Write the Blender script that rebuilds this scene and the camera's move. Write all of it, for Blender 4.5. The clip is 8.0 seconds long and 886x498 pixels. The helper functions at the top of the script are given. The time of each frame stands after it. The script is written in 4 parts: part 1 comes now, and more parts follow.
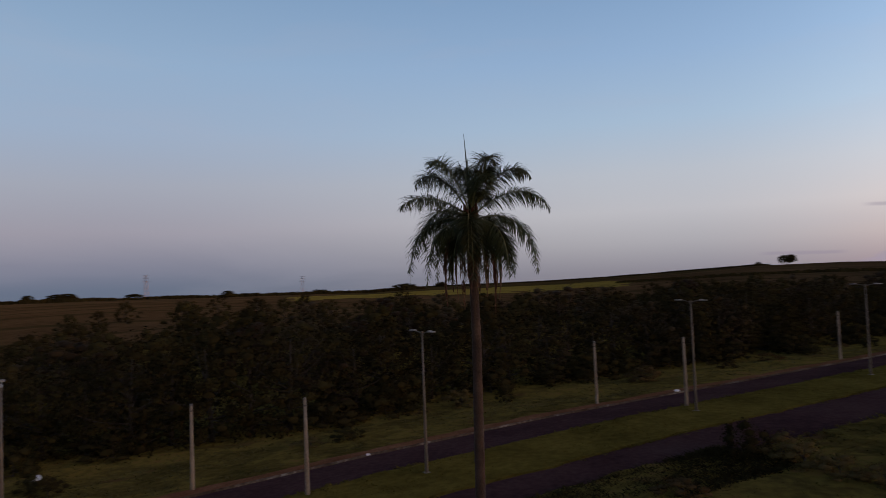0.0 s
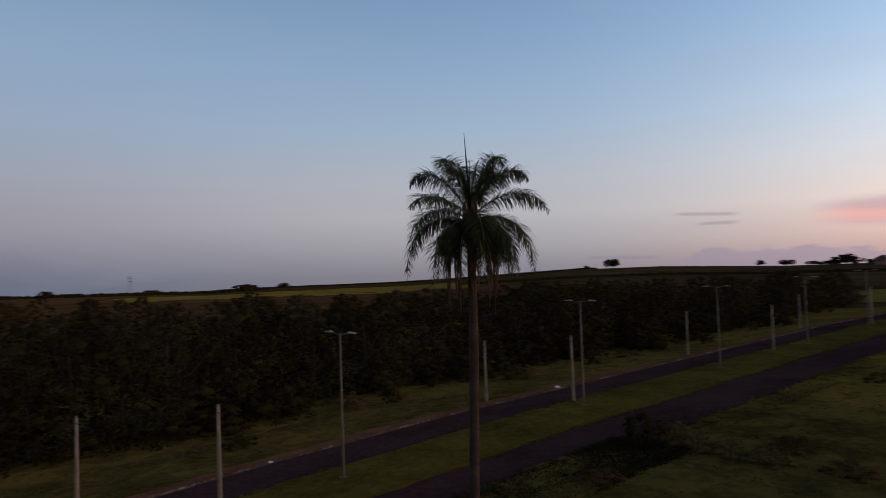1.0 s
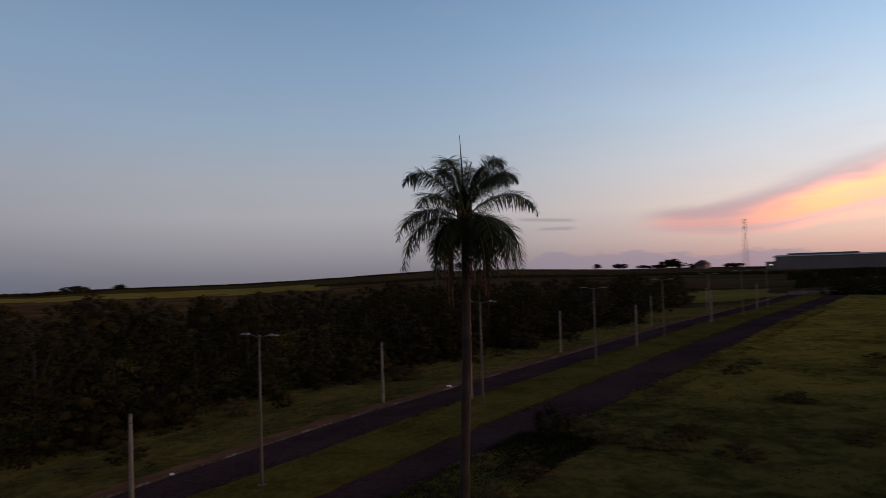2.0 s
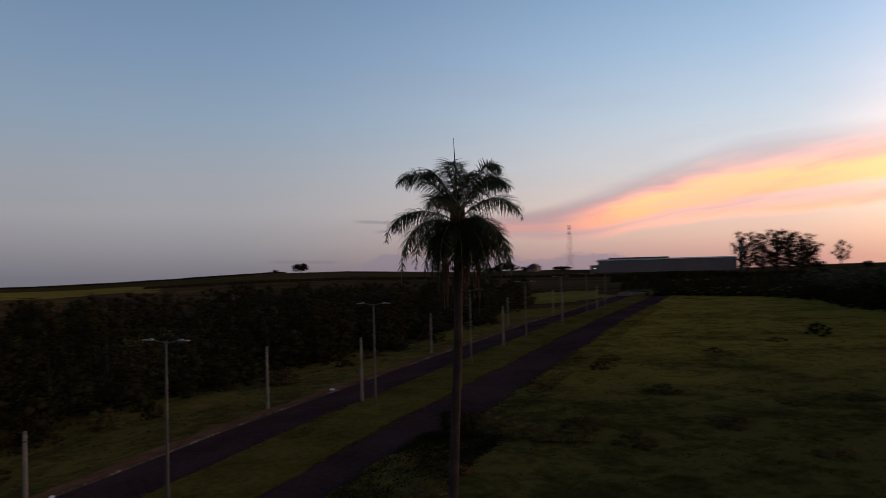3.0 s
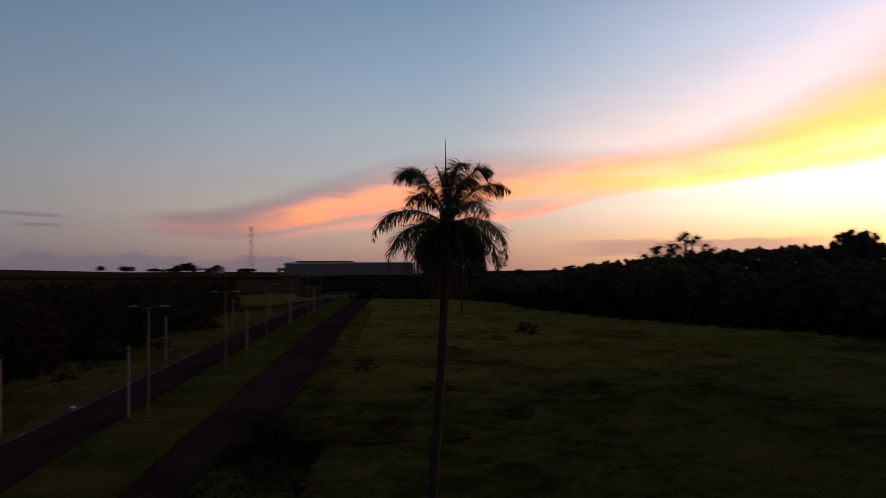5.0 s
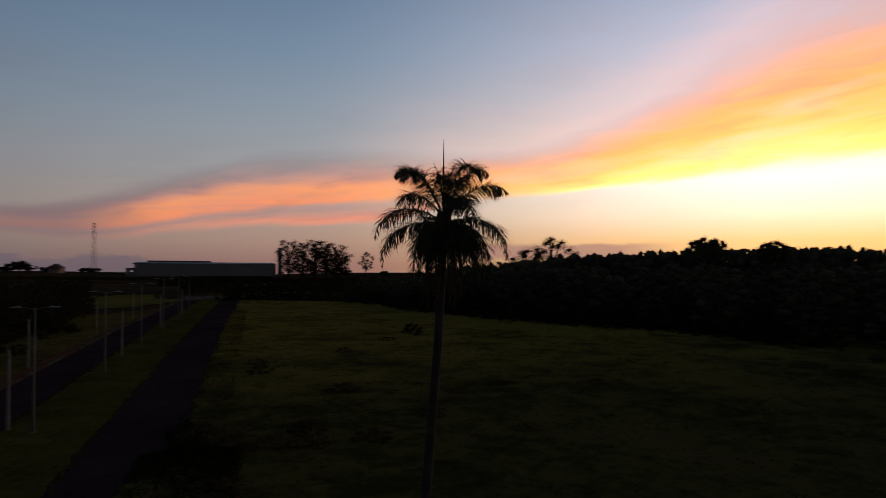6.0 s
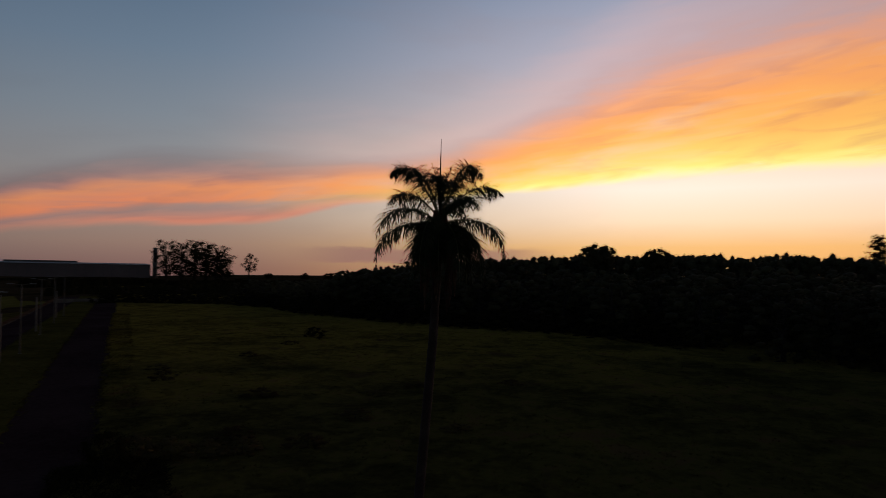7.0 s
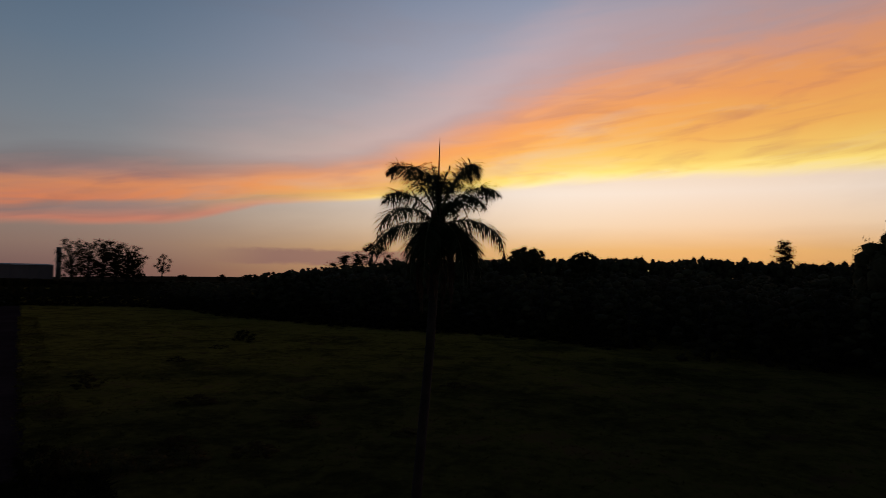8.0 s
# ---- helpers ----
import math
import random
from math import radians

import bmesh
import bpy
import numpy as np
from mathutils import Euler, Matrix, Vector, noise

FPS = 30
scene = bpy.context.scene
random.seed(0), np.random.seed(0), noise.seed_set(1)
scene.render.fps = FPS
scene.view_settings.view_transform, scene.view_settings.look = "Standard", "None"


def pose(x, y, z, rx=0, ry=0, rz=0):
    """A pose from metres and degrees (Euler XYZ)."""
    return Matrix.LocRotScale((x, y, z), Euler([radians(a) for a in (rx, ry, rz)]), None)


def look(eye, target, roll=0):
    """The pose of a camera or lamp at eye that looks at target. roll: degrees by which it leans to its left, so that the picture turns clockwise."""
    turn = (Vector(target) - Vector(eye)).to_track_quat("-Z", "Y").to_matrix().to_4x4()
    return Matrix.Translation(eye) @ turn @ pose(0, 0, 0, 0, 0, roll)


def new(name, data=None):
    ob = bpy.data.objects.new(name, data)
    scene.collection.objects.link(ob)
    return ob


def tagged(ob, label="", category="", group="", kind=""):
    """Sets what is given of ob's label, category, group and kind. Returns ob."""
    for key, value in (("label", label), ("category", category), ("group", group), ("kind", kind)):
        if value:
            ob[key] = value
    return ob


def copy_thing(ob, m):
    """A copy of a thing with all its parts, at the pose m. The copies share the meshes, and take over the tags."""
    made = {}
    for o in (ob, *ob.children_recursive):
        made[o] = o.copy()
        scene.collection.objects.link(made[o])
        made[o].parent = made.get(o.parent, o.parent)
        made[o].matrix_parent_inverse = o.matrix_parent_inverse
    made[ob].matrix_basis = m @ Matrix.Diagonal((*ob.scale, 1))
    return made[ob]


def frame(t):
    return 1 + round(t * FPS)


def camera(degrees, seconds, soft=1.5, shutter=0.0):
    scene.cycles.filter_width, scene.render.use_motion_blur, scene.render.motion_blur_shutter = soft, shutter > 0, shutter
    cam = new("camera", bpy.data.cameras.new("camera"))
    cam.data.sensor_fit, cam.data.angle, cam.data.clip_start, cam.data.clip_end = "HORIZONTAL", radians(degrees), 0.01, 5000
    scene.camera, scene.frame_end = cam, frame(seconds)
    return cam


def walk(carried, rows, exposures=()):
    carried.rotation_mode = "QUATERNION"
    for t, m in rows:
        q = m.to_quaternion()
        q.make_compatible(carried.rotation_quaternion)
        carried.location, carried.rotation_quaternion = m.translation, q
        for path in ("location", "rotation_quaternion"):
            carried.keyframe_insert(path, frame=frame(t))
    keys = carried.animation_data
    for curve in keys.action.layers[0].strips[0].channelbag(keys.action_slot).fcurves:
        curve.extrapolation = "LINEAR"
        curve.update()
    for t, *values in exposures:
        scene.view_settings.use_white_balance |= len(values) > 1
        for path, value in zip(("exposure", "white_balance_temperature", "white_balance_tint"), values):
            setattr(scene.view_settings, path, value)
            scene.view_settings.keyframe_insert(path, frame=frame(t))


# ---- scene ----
cam = camera(64.17, 8.0, soft=0.65, shutter=0.6)
PATH = [
    (0, (1.629, -22.553, 12.036), (-0.527, -2.692, 12.982), -2.11),
    (0.5, (-0.891, -22.649, 12.048), (-0.891, -2.669, 12.952), -1.97),
    (1, (-3.416, -22.390, 12.155), (-1.119, -2.540, 12.987), -1.80),
    (2.5, (-10.355, -20.745, 12.234), (-1.885, -2.643, 12.980), -1.54),
    (3, (-12.715, -19.520, 12.316), (-2.158, -2.549, 13.022), -1.42),
    (3.5, (-14.583, -18.122, 12.321), (-2.291, -2.359, 12.997), -1.22),
    (4, (-16.574, -16.376, 12.343), (-2.476, -2.205, 12.995), -0.94),
    (4.5, (-18.088, -14.495, 12.364), (-2.585, -1.876, 13.017), -0.61),
    (5, (-19.681, -12.280, 12.423), (-2.798, -1.578, 13.064), -0.44),
    (6.5, (-22.645, -6.553, 12.245), (-3.455, -0.969, 12.989), 0.34),
    (7, (-22.972, -4.757, 12.201), (-3.398, -0.730, 13.011), 0.58),
    (7.5, (-22.889, -3.380, 12.192), (-3.111, -0.540, 13.058), 0.67),
    (8, (-22.630, -2.097, 12.182), (-2.728, -0.324, 13.073), 0.71),
]
EXPOSURES = [(0.0, 0.0), (1.0, -0.14), (2.5, -0.42), (4.5, -0.92), (6.5, -1.80), (8.0, -2.17)]
walk(cam, [(t, look(eye, target, roll)) for t, eye, target, roll in PATH], EXPOSURES)

# ---- world: dusk sky, sunset afterglow, one long cloud ----
SUN_AZ = 108.0          # degrees clockwise from +y


def lin(r, g, b, k=1.0):
    """sRGB 0..255 to scene values."""
    out = []
    for c in (r, g, b):
        c /= 255.0
        out.append((c / 12.92 if c <= 0.04045 else ((c + 0.055) / 1.055) ** 2.4) * k)
    return (*out, 1.0)


class Nodes:
    """A short way to write node trees."""

    def __init__(self, tree):
        self.tree = tree

    def add(self, kind, **props):
        n = self.tree.nodes.new(kind)
        for key, value in props.items():
            setattr(n, key, value)
        return n

    def put(self, socket, value):
        if isinstance(value, bpy.types.NodeSocket):
            self.tree.links.new(value, socket)
        elif value is not None:
            socket.default_value = value

    def math(self, op, a, b=None, c=None, clamp=False):
        n = self.add("ShaderNodeMath", operation=op, use_clamp=clamp)
        for k, v in enumerate((a, b, c)):
            self.put(n.inputs[k], v)
        return n.outputs[0]

    def span(self, v, a, b, to0=0.0, to1=1.0, smooth=False):
        n = self.add("ShaderNodeMapRange", interpolation_type="SMOOTHSTEP" if smooth else "LINEAR")
        for k, x in enumerate((v, a, b, to0, to1)):
            self.put(n.inputs[k], x)
        return n.outputs[0]

    def ramp(self, v, stops, ease="LINEAR"):
        n = self.add("ShaderNodeValToRGB")
        el = n.color_ramp.elements
        n.color_ramp.interpolation = ease
        while len(el) < len(stops):
            el.new(0.5)
        for e, (p, c) in zip(el, stops):
            e.position, e.color = p, c if isinstance(c, tuple) else (c, c, c, 1)
        self.put(n.inputs[0], v)
        return n.outputs[0]

    def mix(self, f, a, b, blend="MIX"):
        n = self.add("ShaderNodeMix", data_type="RGBA", blend_type=blend)
        self.put(n.inputs["Factor"], f)
        self.put(n.inputs[6], a)
        self.put(n.inputs[7], b)
        return n.outputs[2]

    def noise(self, vec, scale, detail=4.0, rough=0.55, distortion=0.0):
        n = self.add("ShaderNodeTexNoise")
        self.put(n.inputs["Vector"], vec)
        n.inputs["Scale"].default_value = scale
        n.inputs["Detail"].default_value = detail
        n.inputs["Roughness"].default_value = rough
        n.inputs["Distortion"].default_value = distortion
        return n.outputs["Fac"]

    def vec(self, x, y, z):
        n = self.add("ShaderNodeCombineXYZ")
        for k, v in enumerate((x, y, z)):
            self.put(n.inputs[k], v)
        return n.outputs[0]


def dusk_world():
    world = bpy.data.worlds.new("dusk")
    scene.world = world
    world.use_nodes = True
    N = Nodes(world.node_tree)
    world.node_tree.nodes.clear()
    coord = N.add("ShaderNodeTexCoord").outputs["Generated"]
    sep = N.add("ShaderNodeSeparateXYZ")
    N.put(sep.inputs[0], coord)
    x, y, z = sep.outputs
    el = N.math("MULTIPLY", N.math("ARCSINE", z), 180 / math.pi)
    az = N.math("MULTIPLY", N.math("ARCTAN2", x, y), 180 / math.pi)
    # clear sky, from the dark side and from the sunset's side
    e = N.span(el, -5, 55)

    def at(deg):
        return (deg + 5) / 60
    far = N.ramp(e, [(at(-5), lin(90, 98, 114)), (at(0.3), lin(102, 112, 132)), (at(2.2), lin(124, 128, 147)), (at(4.5), lin(149, 147, 163)),
                     (at(8), lin(156, 161, 178)), (at(12), lin(150, 168, 194)), (at(17), lin(142, 168, 198)), (at(24), lin(122, 152, 186)), (at(36), lin(70, 97, 136)), (at(55), lin(38, 57, 88))])
    k = 3.1
    near = N.ramp(e, [(at(-5), lin(190, 130, 80, k)), (at(0.5), lin(222, 165, 100, k)), (at(2.5), lin(240, 190, 126, k * 0.92)), (at(4.5), lin(255, 226, 194, k * 0.9)),
                      (at(7), lin(255, 238, 222, k * 0.95)), (at(9), lin(255, 231, 208, k * 0.9)), (at(12.5), lin(234, 210, 208, k * 0.8)), (at(17), lin(190, 184, 198, k * 0.86)), (at(24), lin(124, 140, 166, k)), (at(36), lin(54, 72, 100, k)), (at(55), lin(30, 44, 70, k))])
    km = 1.6
    mid = N.ramp(e, [(at(-5), lin(146, 106, 104, km)), (at(0.5), lin(177, 133, 126, km)), (at(2.5), lin(203, 166, 150, km)), (at(5), lin(209, 186, 174, km)),
                     (at(8), lin(194, 191, 193, km)), (at(12), lin(172, 184, 198, km)), (at(17), lin(144, 168, 194, km)), (at(24), lin(110, 140, 174, km)), (at(36), lin(58, 78, 108, km)), (at(55), lin(32, 46, 72, km))])
    off = N.math("SUBTRACT", az, SUN_AZ)
    c = N.math("COSINE", N.math("MULTIPLY", off, math.pi / 180))
    apart = N.math("MULTIPLY", N.math("ARCCOSINE", c), 180 / math.pi)
    w = N.span(apart, 53, 8, 0, 1, True)
    side = N.ramp(e, [(at(-5), lin(118, 114, 124)), (at(0.3), lin(138, 135, 145)), (at(2.5), lin(164, 163, 171)), (at(5), lin(182, 182, 190)),
                      (at(8), lin(178, 184, 196)), (at(12), lin(160, 182, 206)), (at(17), lin(142, 170, 204)), (at(24), lin(118, 150, 188)), (at(36), lin(68, 94, 132)), (at(55), lin(37, 55, 86))])
    far = N.mix(N.span(apart, 147, 172, 0, 0.4, True), far, lin(40, 46, 62))
    sky = N.mix(N.span(apart, 142, 98, 0, 1, True), far, side)
    sky = N.mix(w, N.mix(N.span(apart, 96, 46, 0, 1, True), sky, mid), near)
    # the real sky's own scattering, faint
    nishita = N.add("ShaderNodeTexSky", sky_type="NISHITA", sun_disc=False, sun_elevation=radians(1.0), sun_rotation=radians(SUN_AZ), air_density=1.0, dust_density=2.0)
    sky = N.mix(0.03, sky, nishita.outputs[0], "ADD")
    # soft unevenness
    flat = N.vec(N.math("MULTIPLY", az, 0.035), N.math("MULTIPLY", el, 0.16), 0.0)
    wisps = N.noise(flat, 1.3, 5, 0.55, 0.3)
    sky = N.mix(N.span(wisps, 0.52, 0.75, 0.0, 0.16), sky, N.mix(w, lin(176, 172, 184), lin(230, 180, 160, 1.6)))
    # the long cloud: lower and upper edge in degrees over the azimuth
    u = N.span(az, 20, 140)

    def edge(points):
        return N.math("MULTIPLY", N.ramp(u, [((a - 20) / 120, v / 30) for a, v in points], "CARDINAL"), 30)
    low = edge([(34, 2.95), (43, 2.4), (52, 3.5), (60, 3.9), (65.5, 4.4), (70, 5.6), (81, 6.7), (99, 8.1), (117, 8.4), (140, 8.6)])
    high = edge([(34, 4.5), (43, 6.0), (52, 8.2), (60, 9.2), (70, 9.4), (78, 10.2), (85, 12.8), (90, 15.5), (96, 18.5), (106, 20.5), (140, 24)])
    streak = N.vec(N.math("MULTIPLY", az, 0.05), N.math("SUBTRACT", N.math("MULTIPLY", el, 0.3), N.math("MULTIPLY", az, 0.03)), 0.3)
    n1 = N.noise(streak, 1.6, 4, 0.52, 0.5)
    n2 = N.noise(streak, 3.0, 4, 0.5, 0.6)
    wob = N.math("MULTIPLY_ADD", N.math("SUBTRACT", n1, 0.5), N.span(az, 60, 95, 0.6, 0.42), N.math("MULTIPLY", N.math("SUBTRACT", n2, 0.5), 0.18))
    rel = N.math("DIVIDE", N.math("SUBTRACT", el, low), N.math("SUBTRACT", high, low))
    v = N.math("ADD", rel, N.math("MULTIPLY", wob, N.span(rel, -0.1, 0.5, 0.15, 1.0)))
    soft_low = N.span(az, 45, 60, 0.22, 0.06)
    dense = N.math("MULTIPLY", N.span(v, -0.04, soft_low, 0, 1, True), N.span(v, N.span(az, 58, 84, 0.66, 0.5), N.span(az, 58, 84, 1.16, 1.2), 1, 0, True))
    dense = N.math("MULTIPLY", dense, N.span(az, 33.2, 37.5, 0, 0.85, True))
    split = N.math("MULTIPLY", N.span(N.math("ABSOLUTE", N.math("SUBTRACT", v, 0.2)), 0.13, 0.03, 0, 0.3, True), N.span(az, 70, 58, 0, 1, True))
    dense = N.math("MULTIPLY", dense, N.math("SUBTRACT", 1.0, split))
    dense = N.math("MULTIPLY", dense, N.span(az, 150, 125, 0, 1, True))
    dense = N.math("MULTIPLY", dense, N.span(n1, 0.25, 0.5, 0.55, 1.0))
    pinkish = N.ramp(v, [(0.0, lin(250, 154, 122, 2.4)), (0.1, lin(244, 152, 124, 2.3)), (0.2, lin(200, 148, 142, 2.0)), (0.34, lin(254, 148, 100, 2.55)), (0.52, lin(255, 154, 94, 2.7)), (0.68, lin(214, 150, 138, 1.95)), (0.84, lin(172, 146, 150, 1.5)), (1.0, lin(168, 154, 164, 1.5))])
    golden = N.ramp(v, [(0.0, lin(255, 232, 124, 4.1)), (0.1, lin(255, 210, 90, 3.5)), (0.28, lin(254, 182, 70, 3.4)), (0.5, lin(252, 163, 72, 3.3)), (0.75, lin(240, 154, 100, 3.05)), (1.0, lin(186, 150, 152, 2.35))])
    cloud = N.mix(N.span(az, N.math("MULTIPLY_ADD", N.span(v, 0.25, 0.0), 13.0, 56.0), 86, 0, 1, True), pinkish, golden)
    cloud = N.mix(N.span(az, 49, 40, 0, 0.85, True), cloud, lin(168, 142, 150, 1.3))
    cloud = N.mix(N.span(n2, 0.5, 0.8, 0, N.span(az, 60, 100, 0.38, 0.5)), cloud, N.mix(N.span(az, 55, 84), lin(150, 122, 132, 1.6), lin(216, 136, 98, 2.3)))
    # thin rosy veil above the cloud
    over = N.math("SUBTRACT", N.math("ADD", el, N.math("MULTIPLY", N.math("SUBTRACT", n1, 0.5), 5.0)), high)
    veil = N.math("MULTIPLY", N.span(over, 5.0, -1.0, 0, 0.5, True), N.math("MULTIPLY", N.span(az, 58, 78, 0, 1, True), N.span(el, 2, 8, 0, 1, True)))
    veil = N.math("MULTIPLY", veil, N.span(rel, 0.0, 0.3, 0, 1, True))
    sky = N.mix(veil, sky, lin(236, 192, 186, 2.5))
    sky = N.mix(dense, sky, cloud)
    # low lilac banks near the horizon, and two thin streaks
    rough = N.noise(N.vec(N.math("MULTIPLY", az, 0.25), N.math("MULTIPLY", el, 0.9), 4.0), 2.0, 5, 0.6)
    ripple = N.math("MULTIPLY", N.math("SUBTRACT", rough, 0.5), 1.3)
    top = N.math("ADD", N.math("MULTIPLY", N.ramp(N.span(az, 18, 58), [((a - 18) / 40, t / 4) for a, t in ((18, 0), (24, 0.5), (27.6, 1.8), (30, 1.5), (34, 1.65), (36.5, 1.3), (40, 1.0), (43, 1.5), (46.5, 1.2), (50, 0.4), (56, 0))], "EASE"), 4), ripple)
    bank = N.math("MULTIPLY", N.span(N.math("SUBTRACT", top, el), -0.1, 0.3, 0, 0.62, True), N.math("MULTIPLY", N.span(az, 21, 26, 0, 1, True), N.span(az, 54, 47, 0, 1, True)))
    sky = N.mix(bank, sky, lin(140, 130, 146, 1.25))
    hump = N.math("SUBTRACT", 0.75, N.math("ABSOLUTE", N.math("SUBTRACT", N.math("ADD", el, N.math("MULTIPLY", ripple, 0.5)), 1.75)))
    bank2 = N.math("MULTIPLY", N.span(hump, 0, 0.35, 0, 0.72, True), N.math("MULTIPLY", N.span(az, 65, 72, 0, 1, True), N.span(az, 89, 82, 0, 1, True)))
    sky = N.mix(bank2, sky, lin(180, 134, 128, 1.85))
    for mid_el, slope, a0, a1 in ((4.40, -0.05, 24.4, 29.8), (3.53, 0.0, 26.0, 29.8), (1.26, -0.02, 17.6, 23.9)):
        line = N.math("ADD", N.math("MULTIPLY", N.math("SUBTRACT", az, a0), slope), mid_el)
        gap = N.math("ABSOLUTE", N.math("SUBTRACT", N.math("ADD", el, N.math("MULTIPLY", ripple, 0.12)), line))
        thin = N.math("MULTIPLY", N.span(gap, 0.2, 0.04, 0, 0.42, True), N.math("MULTIPLY", N.span(az, a0, a0 + 1.2, 0, 1, True), N.span(az, a1, a1 - 1.2, 0, 1, True)))
        sky = N.mix(thin, sky, lin(128, 120, 136, 1.2))
    bg = N.add("ShaderNodeBackground")
    N.put(bg.inputs["Color"], sky)
    glow = N.ramp(N.span(az, -20, 140), [((a + 20) / 160, 2 ** g / 2) for a, g in ((-20, 0), (4, 0), (26, 0.12), (37, 0.18), (50, 0.24), (60, 0.3), (70, 0.4), (80, 0.48), (93, 0.52), (110, 0.3), (140, 0.0))])
    N.put(bg.inputs["Strength"], N.math("MULTIPLY", glow, 2.0))
    out = N.add("ShaderNodeOutputWorld")
    N.put(out.inputs[0], bg.outputs[0])


dusk_world()
sun_data = bpy.data.lights.new("sun", "SUN")
sun_data.energy, sun_data.angle, sun_data.color = 0.35, radians(12), (1.0, 0.62, 0.34)
sun = new("sun", sun_data)
sa = radians(SUN_AZ)
sun.matrix_world = look((60 * math.sin(sa), 60 * math.cos(sa), 40), (60 * math.sin(sa) - 10 * math.sin(sa), 60 * math.cos(sa) - 10 * math.cos(sa), 40 - 10 * math.tan(radians(3))))


# ---- materials ----
def surface(name, colours, scale=3.0, rough=0.85, bump=0.3, bump_scale=40.0, metallic=0.0, vary=0.0, fine=12.0, spec=0.3):
    """A material with colour variation at two scales, and relief. vary: by how much repeats differ."""
    m = bpy.data.materials.new(name)
    m.use_nodes = True
    N = Nodes(m.node_tree)
    bsdf = m.node_tree.nodes["Principled BSDF"]
    pos = N.add("ShaderNodeNewGeometry").outputs["Position"]
    big = N.noise(pos, scale, 5, 0.6)
    small = N.noise(pos, scale * fine, 3, 0.6)
    f = N.math("MULTIPLY_ADD", small, 0.4, N.math("MULTIPLY", big, 0.6))
    col = N.ramp(N.span(f, 0.36, 0.64), [(k / max(1, len(colours) - 1), (*c, 1)) for k, c in enumerate(colours)])
    if vary:
        r = N.add("ShaderNodeObjectInfo").outputs["Random"]
        hsv = N.add("ShaderNodeHueSaturation")
        N.put(hsv.inputs["Color"], col)
        N.put(hsv.inputs["Value"], N.span(r, 0, 1, 1 - vary, 1 + vary))
        N.put(hsv.inputs["Hue"], N.span(r, 0, 1, 0.5 - vary * 0.06, 0.5 + vary * 0.06))
        col = hsv.outputs[0]
    N.put(bsdf.inputs["Base Color"], col)
    bsdf.inputs["Roughness"].default_value = rough
    bsdf.inputs["Metallic"].default_value = metallic
    bsdf.inputs["Diffuse Roughness"].default_value = 0.9 if rough > 0.9 else 0.0
    bsdf.inputs["Specular IOR Level"].default_value = spec
    if bump:
        b = N.add("ShaderNodeBump")
        b.inputs["Strength"].default_value = bump
        b.inputs["Distance"].default_value = 0.05
        N.put(b.inputs["Height"], N.noise(pos, bump_scale, 4, 0.6))
        N.put(bsdf.inputs["Normal"], b.outputs[0])
    return m


def pasture():
    """Green grass near the road's bend that turns sunburnt up the slope, with tussocks and dead patches."""
    m = surface("pasture_grass", [(0.038, 0.032, 0.009), (0.088, 0.074, 0.019)], 0.09, 0.95, 1.0, 3.0, spec=0.0)
    N = Nodes(m.node_tree)
    bsdf = m.node_tree.nodes["Principled BSDF"]
    pos = N.add("ShaderNodeNewGeometry").outputs["Position"]
    sep = N.add("ShaderNodeSeparateXYZ")
    N.put(sep.inputs[0], pos)
    along = N.math("MULTIPLY_ADD", sep.outputs[0], math.cos(radians(36.0)), N.math("MULTIPLY", sep.outputs[1], math.sin(radians(36.0))))
    big, mid, small = N.noise(pos, 0.05, 4, 0.6), N.noise(pos, 0.28, 4, 0.62, 0.6), N.noise(pos, 1.4, 4, 0.6)
    f = N.math("ADD", N.math("MULTIPLY", big, 0.3), N.math("MULTIPLY_ADD", mid, 0.45, N.math("MULTIPLY", small, 0.25)))
    f = N.span(f, 0.4, 0.6)
    green = N.ramp(f, [(0.0, (0.034, 0.029, 0.009, 1)), (0.35, (0.060, 0.049, 0.014, 1)), (0.7, (0.093, 0.076, 0.019, 1)), (1.0, (0.102, 0.066, 0.025, 1))])
    dry = N.ramp(f, [(0.0, (0.085, 0.062, 0.013, 1)), (0.35, (0.147, 0.104, 0.021, 1)), (0.7, (0.212, 0.156, 0.027, 1)), (1.0, (0.182, 0.107, 0.033, 1))])
    up_slope = N.span(N.math("MULTIPLY_ADD", N.math("SUBTRACT", big, 0.5), 110.0, along), 26, 100, 0, 1, True)
    across = N.math("SUBTRACT", N.math("MULTIPLY", sep.outputs[1], math.cos(radians(36.0))), N.math("MULTIPLY", sep.outputs[0], math.sin(radians(36.0))))
    up_slope = N.math("MULTIPLY", up_slope, N.span(across, 13, 26, 1.0, 0.3, True))
    earth = N.span(N.noise(pos, 0.16, 3, 0.5), 0.62, 0.72, 0, 0.55, True)
    col = N.mix(earth, N.mix(up_slope, green, dry), (0.070, 0.036, 0.021, 1))
    N.put(bsdf.inputs["Base Color"], col)
    return m


